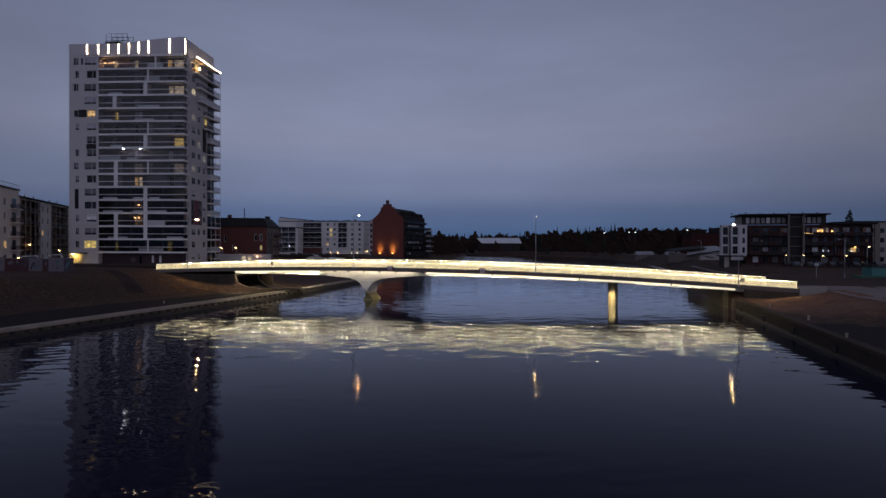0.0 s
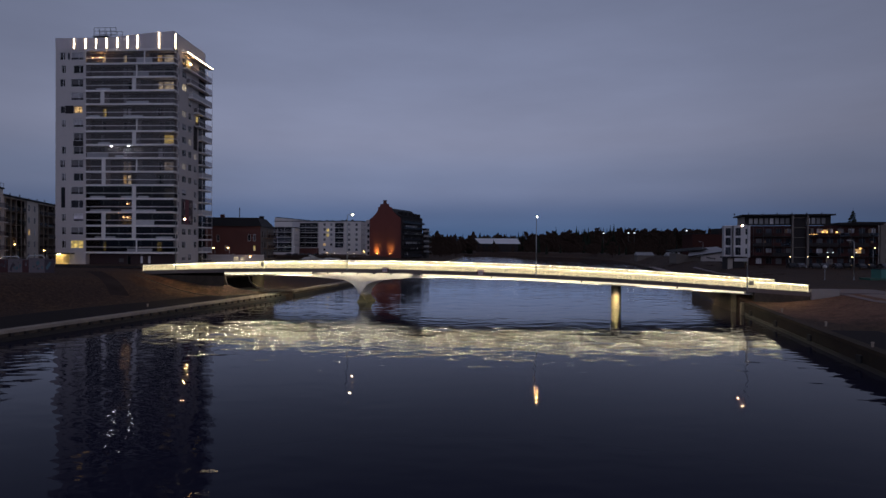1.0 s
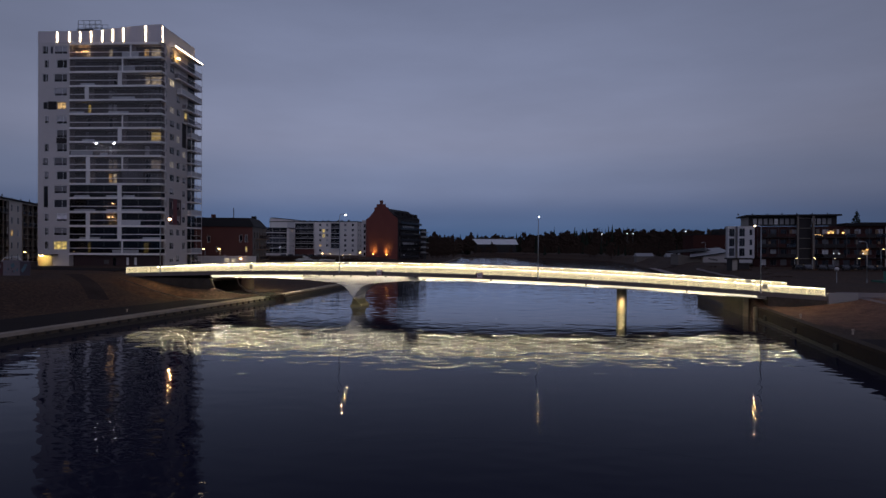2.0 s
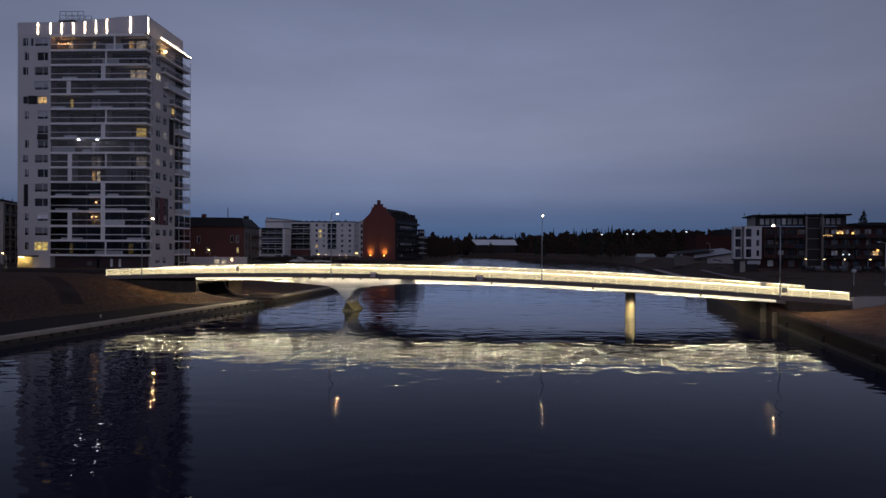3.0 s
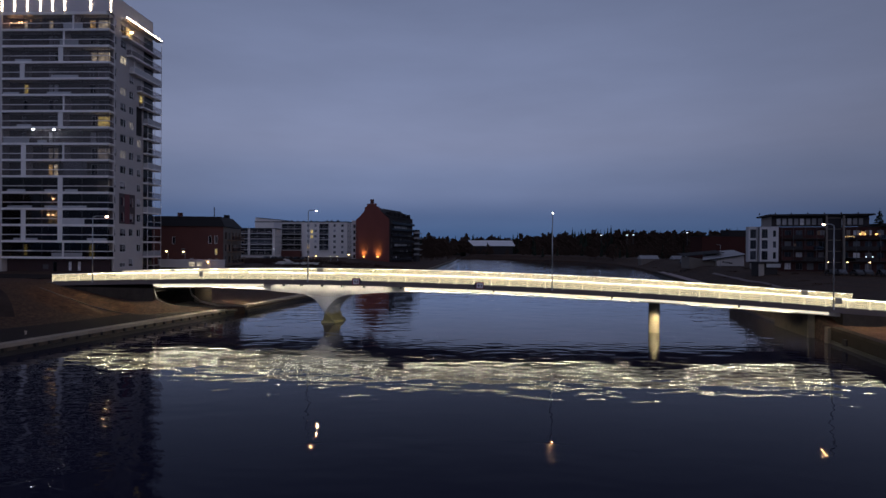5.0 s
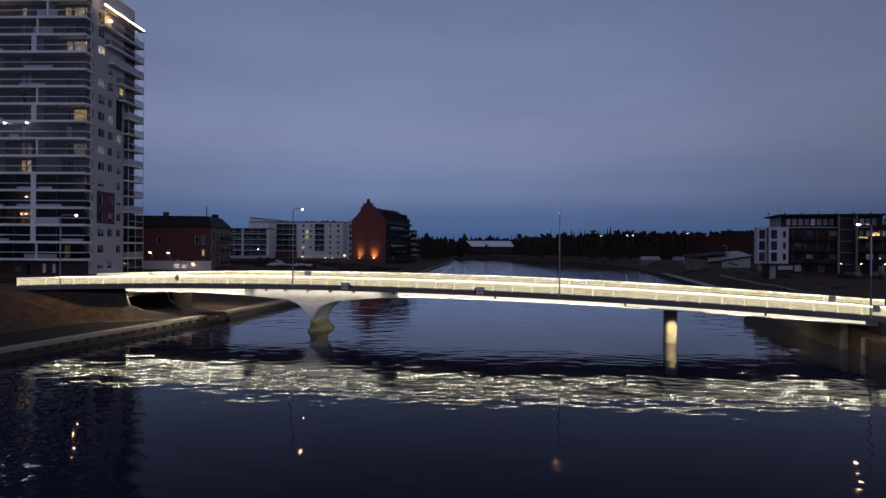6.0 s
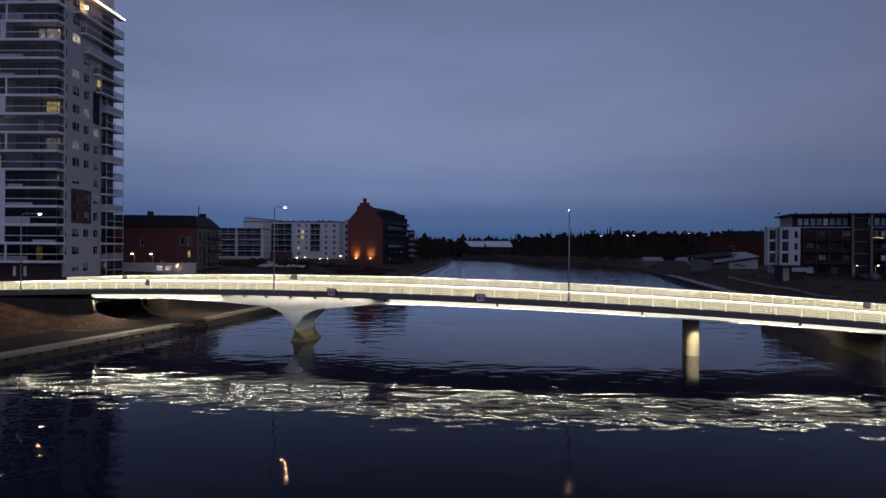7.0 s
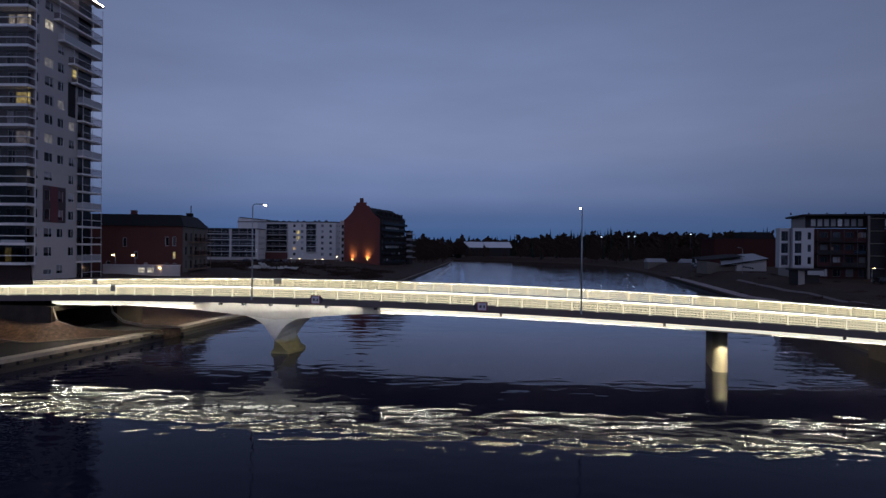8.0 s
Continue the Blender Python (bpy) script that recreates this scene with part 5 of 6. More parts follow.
# long dark-red brick house
red = thing("red_brick_house", "long dark red brick house with a black hipped roof", "house", Matrix.Translation((-61, 170, 0)) @ Matrix.Rotation(radians(8), 4, "Z") @ Matrix.Translation((-34, 0, 0)))
windows_in(red, Matrix.Identity(4), 0, 34.0, 5, 15.9, [(14.6, 11.4, 0.8, 1.9, PANE_PALE, FRAME_WHITE, 0), (18.2, 6.4, 0.8, 1.8, PANE, FRAME_WHITE, 0), (21.6, 11.4, 0.8, 1.9, PANE, FRAME_WHITE, 0), (30.4, 11.6, 0.8, 2.0, PANE, FRAME_WHITE, 0), (31.9, 11.6, 0.8, 2.0, PANE_PALE, FRAME_WHITE, 0), (32.0, 8.8, 0.6, 1.5, ROOM_YELLOW, FRAME_WHITE, 0), (30.4, 5.6, 0.8, 2.2, PANE, FRAME_WHITE, 0), (32.0, 5.6, 0.8, 2.2, PANE_PALE, FRAME_WHITE, 0), (26.0, 5.9, 0.8, 2.0, PANE_PALE, FRAME_WHITE, 0), (24.0, 8.8, 0.7, 1.5, PANE, FRAME_WHITE, 0)], BRICK_DARK, label="dark red brick wall")
red_end = Matrix.Translation((34, 0, 0)) @ Matrix.Rotation(radians(90), 4, "Z")
windows_in(red, red_end, 0.36, 19.0, 5, 15.9, grid_windows(1, 18.6, 5, 5.6, 3, 3.1, 1.6, 1.9, 0.03, 0.3, 18, FRAME_DARK), BEIGE, label="brown panelled end wall")
balcony_stack(red, 4.0, 17.5, 6.4, 3, 3.1, 1.2, red_end, TIMBER, BALC_GLASS, 8, False)
part("rear_wall", Geo().box(0, 33.6, 18.7, 19, 5, 15.9).box(0, 0.3, 0.4, 18.6, 5, 15.9), BRICK_DARK, red)
part("roof", Geo().loft([[(-0.4, -0.5, 15.92), (34.5, -0.5, 15.92), (34.5, 19.4, 15.92), (-0.4, 19.4, 15.92)], [(2, 3.4, 18.6), (32.4, 3.4, 18.6), (32.4, 16, 18.6), (2, 16, 18.6)]]), ROOF_DARK, red)
part("chimney", Geo().box(21.2, 22.2, 5, 6.2, 18.0, 19.6), BRICK_DARK, red)
part("chimney", Geo().box(31.0, 32.2, 12, 13.6, 18.0, 19.5), ROOF_DARK, red)
low = thing("garden_wall", "low white rendered garden wall beside the road", "wall", Matrix.Translation((-70.6, 157.0, 0)))
part("wall", Geo().box(0, 15.4, 0, 0.3, 5.6, 7.7), WHITE_WALL, low)
part("coping", Geo().box(-0.1, 15.5, -0.08, 0.38, 7.71, 7.82), SLAB, low)
# lamp-lit patch of the wall put in as two glowing panels
part("gate_light", Geo().box(7.2, 8.4, -0.05, -0.003, 6.3, 7.2).box(9.0, 10.2, -0.05, -0.003, 6.3, 7.2), ROOM_PALE, low, "glowing panel for the warm-lit patch of wall")
for u in (11.6,):
    wl = thing("wall_lamp", "small lit lamp on the garden wall", "lamp", Matrix.Translation((-70.6 + u, 157.0, 7.2)))
    part("bracket", Geo().box(-0.06, 0.06, -0.2, 0.0, -0.05, 0.05), DARK_STEEL, wl)
    part("lamp_glass", Geo().box(-0.1, 0.1, -0.36, -0.2, -0.1, 0.1), LAMP_WARM, wl)

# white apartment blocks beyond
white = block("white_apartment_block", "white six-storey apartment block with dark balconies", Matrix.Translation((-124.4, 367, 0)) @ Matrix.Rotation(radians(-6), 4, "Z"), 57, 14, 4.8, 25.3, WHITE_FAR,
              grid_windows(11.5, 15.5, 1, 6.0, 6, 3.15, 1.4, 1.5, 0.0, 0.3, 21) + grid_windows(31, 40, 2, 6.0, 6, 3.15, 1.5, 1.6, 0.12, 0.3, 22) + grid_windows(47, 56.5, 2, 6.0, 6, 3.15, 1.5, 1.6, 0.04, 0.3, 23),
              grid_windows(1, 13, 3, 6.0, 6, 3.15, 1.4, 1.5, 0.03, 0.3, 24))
balcony_stack(white, 17.0, 29.5, 9.0, 5, 3.15, 1.3, seed=4)
balcony_stack(white, 40.2, 46.2, 9.0, 5, 3.15, 1.2, seed=5)
for f, u in ((3, 34.6), (4, 34.6)):
    part("stair_light", Geo().box(u, u + 1.6, -0.04, -0.01, 6.4 + f * 3.15, 8.2 + f * 3.15), ROOM_YELLOW, white, "lit stairwell pane")
# raised stair and lift heads and a sloping roof piece
part("roof_storey", Geo().loft([[(0, 0.3, 25.82), (17, 0.3, 25.82), (17, 0.3, 26.4), (2, 0.3, 27.9), (0, 0.3, 27.9)], [(0, 12, 25.82), (17, 12, 25.82), (17, 12, 26.4), (2, 12, 27.9), (0, 12, 27.9)]]), WHITE_FAR, white, "sloping top storey")
part("roof_edge", Geo().loft([[(1, -0.3, 28.0), (18, -0.3, 26.45), (18, -0.3, 26.75), (1, -0.3, 28.3)], [(1, 12.3, 28.0), (18, 12.3, 26.45), (18, 12.3, 26.75), (1, 12.3, 28.3)]]), ROOF_DARK, white)
for u in (21, 24.5, 28, 33, 36.5, 43, 45.5, 49.5):
    part("roof_vent", Geo().box(u, u + 0.8 + 0.25 * (u % 3), 4, 5.2, 25.8, 26.4 + 0.2 * (u % 2)), DARK_STEEL, white)
part("section_wall", Geo().box(12.0, 17.0, -0.5, -0.02, 9.0, 25.25), BAY_WHITE, white, "projecting white wall section")
part("entrance_block", Geo().box(15.5, 30.0, -4.2, -1.6, 4.8, 8.6), BRICK_DARK, white, "dark red ground floor block")
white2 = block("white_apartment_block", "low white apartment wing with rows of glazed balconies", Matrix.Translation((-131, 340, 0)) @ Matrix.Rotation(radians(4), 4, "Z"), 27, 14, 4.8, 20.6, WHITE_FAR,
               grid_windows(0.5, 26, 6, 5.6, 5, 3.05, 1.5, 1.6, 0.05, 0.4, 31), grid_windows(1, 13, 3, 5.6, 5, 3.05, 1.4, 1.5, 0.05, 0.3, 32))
balcony_stack(white2, 1.0, 12.6, 6.2, 5, 3.0, 1.2, seed=6)
balcony_stack(white2, 13.4, 26.0, 6.2, 5, 3.0, 1.2, seed=7)

# tall brick mill with a shaped gable
MILL_AT = Matrix.Translation((-56.6, 328.5, 0)) @ Matrix.Rotation(radians(-16), 4, "Z")
mill = thing("brick_mill", "tall red brick mill with a stepped gable, lit by amber uplights", "brick building", MILL_AT)
W = 19.0
prof = [(0, 2.8), (W, 2.8), (W, 25.5), (W * 0.86, 27.6), (W * 0.76, 29.4), (W * 0.71, 30.6), (W * 0.71, 31.8), (W * 0.62, 32.3), (W * 0.62, 33.7), (W * 0.34, 33.7), (W * 0.34, 32.3), (W * 0.27, 31.8), (W * 0.27, 30.4), (W * 0.22, 29.0), (W * 0.12, 27.0), (0, 25.0)]
part("gable_wall", Geo().loft([[(x, 0, z) for x, z in prof], [(x, 0.6, z) for x, z in prof]]), BRICK_RED, mill, "red brick gable wall")
part("pilaster", Geo().box(2.0, W - 4.6, -0.12, -0.004, 23.2, 23.8), BRICK_RED, mill, "brick string course")
for u in (0.0, W * 0.5 - 0.5, W - 1.0):
    part("pilaster", Geo().box(u + 0.02, u + 0.98, -0.1, -0.004, 2.8, 23.0), BRICK_RED, mill, "brick pilaster")
part("chimney", Geo().box(W * 0.44, W * 0.52, 0.05, 1.3, 33.6, 35.9), BRICK_DARK, mill)
D = 34.0
side_at = Matrix.Translation((W, 0, 0)) @ Matrix.Rotation(radians(90), 4, "Z")
windows_in(mill, side_at, 0.62, D, 2.8, 26.5, grid_windows(2, D, 10, 3.4, 7, 3.15, 1.7, 1.9, 0.0, 0.25, 41, FRAME_DARK), DARK_PANEL, label="dark glazed side")
for f in range(7):
    z = 4.2 + f * 3.15
    bal = part("side_balcony", Geo().box(2.0, D, -1.4, -0.02, z - 0.2, z), DARK_PANEL, mill, at=side_at)
    part("balustrade", Geo().box(2.0, D, -1.38, -1.35, z, z + 1.0), PANE, bal)
    if f in (2, 5):
        # pale sheets stand in for reflections in two rows of side windows
        for k in range(7):
            part("pale_screen", Geo().box(7 + k * 2.6, 8.7 + k * 2.6, -0.3, -0.27, z + 0.1, z + 2.2), BALC_WHITE, bal, "pale sheet for the reflection in the glass")
part("rear_wall", Geo().box(0.6, W, D - 0.4, D, 2.8, 26.0).box(0, 0.5, 0.65, D, 2.8, 25.0), BRICK_RED, mill)
part("roof", Geo().loft([[(-0.3, 0.62, 25.2), (W + 0.6, 0.62, 26.6), (W * 0.86, 0.62, 28.2), (W * 0.6, 0.62, 31.6), (W * 0.4, 0.62, 31.6)], [(-0.3, D, 25.2), (W + 0.6, D, 26.6), (W * 0.86, D, 28.2), (W * 0.6, D, 31.6), (W * 0.4, D, 31.6)]]), ROOF_DARK, mill)
for k in range(5):
    part("dormer", Geo().box(W - 3.5, W - 0.4, 4 + k * 6, 7.4 + k * 6, 26.6, 29.6 - 0.1 * k), ROOF_DARK, mill, "dark roof dormer")
part("side_tower", Geo().box(W + 0.3, W + 2.6, D + 0.3, D + 5, 2.8, 21.0), DARK_PANEL, mill, "dark balcony tower")
for f in range(5):
    part("tower_balcony", Geo().box(W + 1.0, W + 4.4, D - 0.4, D + 4.6, 6.4 + 3.1 * f, 6.7 + 3.1 * f).box(W + 1.0, W + 4.4, D - 0.4, D - 0.35, 6.7 + 3.1 * f, 7.5 + 3.1 * f), BALC_WHITE, mill, "pale balcony")
part("white_wing", Geo().box(-3.4, -0.02, 2.0, 14, 2.8, 25.0), WHITE_WALL, mill, "white plastered wing")
for f in range(6):
    part("wing_window", Geo().box(-2.3, -1.2, 1.93, 1.995, 5.0 + f * 3.2, 6.9 + f * 3.2), PANE, mill)
for u in (5.0, 13.0):
    fl = thing("uplight", "amber wall uplight at the foot of the brick gable", "uplight", MILL_AT @ Matrix.Translation((u, -0.8, 5.7)))
    part("housing", Geo().box(-0.3, 0.3, -0.2, 0.2, -0.9, 0.0), DARK_STEEL, fl)
    part("lamp_glass", Geo().box(-0.28, 0.28, -0.22, 0.15, 0.0, 0.3), LAMP_UP, fl)
    ld = bpy.data.lights.new("amber_uplight", "SPOT")
    ld.energy, ld.color, ld.spot_size, ld.spot_blend, ld.shadow_soft_size = 2000.0, (1.0, 0.74, 0.15), radians(100), 1.0, 0.15
    lo = new("amber_uplight", ld)
    lo.matrix_world = look(MILL_AT @ Vector((u, -1.5, 6.05)), MILL_AT @ Vector((u, -0.1, 7.6)))

# apartment house on the other bank
RB_AT = Matrix.Translation((80.9, 194.0, 0)) @ Matrix.Rotation(radians(-13.5), 4, "Z")
rb = thing("modern_apartment_house", "modern apartment house with a flat overhanging roof and dark red balconies", "apartment building", RB_AT)
rf = 3.1
wing_z0, wing_z1 = 7.6, 17.2
for a, b, y in ((1.2, 3.5, 1.6), (3.8, 8.5, 0.0)):
    at = Matrix.Translation((0, y, 0))
    holes = [(a + 0.4, wing_z0 + 0.45 + rf * f, 1.55, 2.5, PANE, FRAME_DARK, 1) for f in range(3)]
    if b - a > 4:
        holes += [(a + 3.3, wing_z0 + 0.8 + rf * f, 0.8, 1.8, PANE, FRAME_DARK, 0) for f in range(3)]
    windows_in(rb, at, a, b, wing_z0, wing_z1, holes, BAY_WHITE, label="white framed bay")
    part("bay_roof", Geo().box(a - 0.1, b + 0.1, y - 0.1, y + 3.5, wing_z1 + 0.004, wing_z1 + 0.3), BAY_WHITE, rb)
    part("bay_floor", Geo().box(a, b, y + 0.4, y + 3.4, wing_z0 - 0.3, wing_z0 - 0.004), BAY_WHITE, rb)
    part("bay_side", Geo().box(a, a + 0.35, y + 0.36, y + 3.4, wing_z0, wing_z1).box(b - 0.35, b, y + 0.36, y + 3.4, wing_z0, wing_z1), BAY_WHITE, rb)
windows_in(rb, Matrix.Translation((0, 2.0, 0)), 8.55, 44.0, 4.0, 17.4, grid_windows(10, 44, 12, 4.4, 4, rf, 1.7, 1.9, 0.012, 0.45, 51, FRAME_DARK), RED_PANEL, label="dull red panelled wall")
windows_in(rb, Matrix.Translation((0, 2.6, 0)), 7.4, 31.6, 17.55, 20.5, [(8.6 + k * 1.5, 18.0, 1.15, 1.9, CURTAIN, FRAME_DARK, 0) for k in range(8)] + [(24.9 + k * 1.4, 18.0, 1.1, 1.9, CURTAIN, FRAME_DARK, 0) for k in range(4)], DARK_PANEL, label="dark set-back top storey")
part("top_storey_side", Geo().box(7.4, 7.75, 3.0, 14, 17.4, 20.5).box(4.3, 4.65, 3.0, 14, 4.0, 17.4).box(4.66, 7.39, 2.4, 14, 17.1, 17.4), GREY_WALL, rb)
part("roof", Geo().box(6.2, 32.2, 0.2, 15, 20.55, 21.0), ROOF_DARK, rb, "dark overhanging flat roof")
part("lower_roof", Geo().box(33.4, 45.0, 0.6, 15, 17.5, 18.3), ROOF_DARK, rb)
part("rear_wall", Geo().box(4.7, 44, 13.6, 14, 4, 17.4).box(43.6, 44.0, 2.4, 13.5, 4, 17.4), GREY_WALL, rb)
for a, b in ((9.4, 20.0), (24.8, 33.0), (33.4, 43.5)):
    for f in range(3):
        z = 7.9 + rf * f
        bal = part("balcony", Geo().box(a, b, 0.2, 1.98, z - 0.2, z), DARK_PANEL, rb)
        bays = int((b - a) / 2.9) + 1
        for k in range(bays):
            p0, p1 = a + (b - a) * k / bays + 0.03, a + (b - a) * (k + 1) / bays - 0.03
            t = rng.random()
            part("balustrade", Geo().box(p0, p1, 0.22, 0.26, z + 0.05, z + 1.0), RED_PANEL if t < 0.4 else DARK_PANEL if t < 0.7 else BALC_DARKER, bal, "dull red balustrade" if t < 0.4 else "")
            if rng.random() < 0.4:
                q = rng.uniform(p0, p1 - 1.0)
                part("screen", Geo().box(q, q + rng.uniform(0.5, 0.9), 1.5, 1.56, z + 0.01, z + rng.uniform(1.7, 2.6)), BEIGE if rng.random() < 0.6 else TIMBER, bal, "pale balcony screen")
        for k in range(int((b - a) / 2.9) + 1):
            part("post", Geo().box(a + k * 2.9, a + k * 2.9 + 0.1, 0.22, 0.32, z, z + rf - 0.2), FRAME_DARK, bal)
for u in (20.2, 24.4):
    part("frame_column", Geo().box(u, u + 0.45, -0.2, 0.5, 4.0, 20.5), BEIGE, rb, "pale tall column")
for f in range(5):
    part("landing", Geo().box(20.7, 24.3, 1.0, 1.39, 7.4 + rf * f, 7.6 + rf * f), BEIGE, rb)
part("end_pier", Geo().box(44.02, 45.4, 0.4, 1.2, 4.0, 17.45), BEIGE, rb, "pale end wall")
part("stair_glazing", Geo().box(20.7, 24.3, 1.4, 1.45, 4.2, 20.4), DARK_PANEL, rb, "dark stairwell glazing")
AMBER_ROOM = lamp_material("amber_room", (1.0, 0.5, 0.1), 2.6)
for u, z, w, h in ((28.9, 15.2, 0.45, 0.45), (30.2, 15.1, 0.7, 0.6), (32.7, 15.1, 0.5, 0.5), (39.0, 10.1, 0.5, 0.5)):
    part("balcony_lamp", Geo().box(u, u + w, 1.6, 1.7, z, z + h), AMBER_ROOM, rb, "amber balcony lamp")
for k in range(5):
    part("balcony_light", Geo().box(24.9 + 0.5 * k, 25.1 + 0.5 * k, 0.1, 0.19, 14.6 + 0.08 * math.sin(k), 14.75 + 0.08 * math.sin(k)), AMBER_ROOM, rb, "small amber balcony light")
for u in (29.9, 31.4, 37.5):
    part("balcony_light", Geo().box(u, u + 0.25, 0.1, 0.19, 9.0, 9.25), LAMP_FAR, rb, "small white balcony light")
for u, z in ((38.0, 8.4), (29.4, 14.4)):
    part("lit_screen", Geo().box(u, u + 1.5, 1.9, 1.95, z, z + 1.7), ROOM_WARM, rb, "dim lit balcony door")
block("grey_apartment_house", "dark grey apartment house with a flat roof", Matrix.Translation((127.0, 200, 0)), 30, 14, 4.0, 18.6, GREY_WALL, grid_windows(1, 29, 8, 4.6, 4, 3.2, 1.6, 1.6, 0.05, 0.25, 61, FRAME_DARK))
for k in range(7):
    part("roof_vent", Geo().tube((86 - 81 + k * 4.2, 6, 21.1), (86 - 81 + k * 4.2, 6, 21.7), 0.18, n=8), DARK_STEEL, rb)

# shed, kiosk, barn and far sheds
shed = thing("white_shed", "low white shed with a sloping grey roof and a grey lean-to", "shed", Matrix.Translation((0, 238, 0)))
part("wall", Geo().loft([[(92.0, 0, 3.8), (101.7, 0, 3.8), (101.7, 0, 8.6), (92.0, 0, 6.9)], [(92.0, 9, 3.8), (101.7, 9, 3.8), (101.7, 9, 8.6), (92.0, 9, 6.9)]]), WHITE_WALL, shed, "white rendered wall")
part("roof", Geo().loft([[(86.6, -0.7, 6.6), (102.2, -0.7, 8.9), (102.2, 10, 10.5), (91.0, 10, 9.6)], [(86.6, -0.7, 6.85), (102.2, -0.7, 9.15), (102.2, 10, 10.75), (91.0, 10, 9.85)]]), ROOF_PALE, shed)
part("fascia", Geo().loft([[(86.6, -0.75, 6.5), (102.2, -0.75, 8.8), (102.2, -0.75, 9.2), (86.6, -0.75, 6.9)], [(86.6, -0.71, 6.5), (102.2, -0.71, 8.8), (102.2, -0.71, 9.2), (86.6, -0.71, 6.9)]]), ROOF_DARK, shed, "dark roof edge")
part("rear_roof", Geo().loft([[(81.6, 3, 8.2), (96, 3, 9.6), (96, 11, 10.4), (81.6, 11, 9.0)], [(81.6, 3, 8.4), (96, 3, 9.8), (96, 11, 10.6), (81.6, 11, 9.2)]]), ROOF_DARK, shed)
part("lean_to", Geo().loft([[(82.6, 1, 3.8), (91.9, 1, 3.8), (91.9, 1, 6.6), (82.6, 1, 8.0)], [(82.6, 9, 3.8), (91.9, 9, 3.8), (91.9, 9, 6.6), (82.6, 9, 8.0)]]), BEIGE, shed, "grey lean-to")
for k in range(5):
    part("lettering_bar", Geo().box(94.0 + k * 0.72, 94.55 + k * 0.72, -0.05, -0.005, 6.1 - 0.12 * k, 6.6 - 0.12 * k), DARK_PANEL, shed, "dark unreadable lettering")
kiosk = thing("kiosk", "small pale kiosk with a dark flat roof", "kiosk", Matrix.Translation((72.5, 170, 0)))
part("body", Geo().box(0, 4.6, 0, 3.4, 4.4, 7.5), DARK_PANEL, kiosk)
part("side_board", Geo().box(0.05, 1.4, -0.06, -0.004, 4.4, 7.45), GREY_WALL, kiosk, "pale side board")
part("roof", Geo().box(-0.5, 5.2, -0.7, 3.8, 7.52, 7.9), DARK_PANEL, kiosk)
part("fascia_board", Geo().box(1.6, 5.0, -0.74, -0.71, 6.6, 7.5), BALC_WHITE, kiosk, "pale sign board")
barn = thing("barn", "long dark barn with a pale metal roof among the trees", "barn", Matrix.Translation((5, 568, -1.8)))
part("wall", Geo().box(2, 42, 0, 18, 1, 14.4), DARK_PANEL, barn)
part("roof", Geo().loft([[(5, -1, 14.4), (44, -1, 14.4), (42, 9, 19.4), (0, 9, 19.4)], [(5, -1, 14.7), (44, -1, 14.7), (42, 9, 19.7), (0, 9, 19.7)]]), BARN_ROOF, barn)
for x, y, w in ((95, 336, 9), (110, 330, 7), (121, 318, 6)):
    s = thing("far_shed", "small grey boathouse on the far bank", "shed", Matrix.Translation((x, y, 0)))
    part("wall", Geo().box(0, w, 0, 6, 1.5, 5.6), BEIGE, s)
    part("roof", Geo().loft([[(-0.4, -0.4, 5.6), (w + 0.4, -0.4, 5.6), (w + 0.4, 6.4, 5.6), (-0.4, 6.4, 5.6)], [(-0.2, 2.9, 7.4), (w + 0.2, 2.9, 7.4), (w + 0.2, 3.1, 7.4), (-0.2, 3.1, 7.4)]]), ROOF_PALE, s)
brown = thing("brown_brick_block", "long low dark brown brick block behind the shed", "building", Matrix.Translation((112, 300, 0)))
part("wall", Geo().box(0, 60, 0, 14, 3, 16.9), BROWN_BLOCK, brown)
part("roof", Geo().box(-0.3, 60.3, -0.3, 14.3, 16.92, 17.4).box(14, 26, 4, 12, 17.4, 20.0), ROOF_DARK, brown)

# graffiti-covered hoarding and bicycle hoops by the tower
hoard = thing("graffiti_wall", "low concrete wall covered in red, white and teal graffiti", "wall", Matrix.Translation((0, 92.5, 5.75)) @ Matrix.Diagonal((0.875, 1, 0.93, 1)))
PALE_LILAC = material("pale_lilac_paint", (0.15, 0.125, 0.135), 0.8, vary=0.35, grain=2.5)
GRAF_RED = material("dark_red_spray_paint", (0.06, 0.016, 0.018), 0.7, vary=0.5, grain=2.5)
GRAF_TEAL = material("teal_spray_paint", (0.06, 0.12, 0.14), 0.7, vary=0.6, grain=2.5)
GRAF_DARK = material("dark_spray_paint", (0.05, 0.035, 0.045), 0.7, vary=0.6, grain=2.5)
r = random.Random(31)
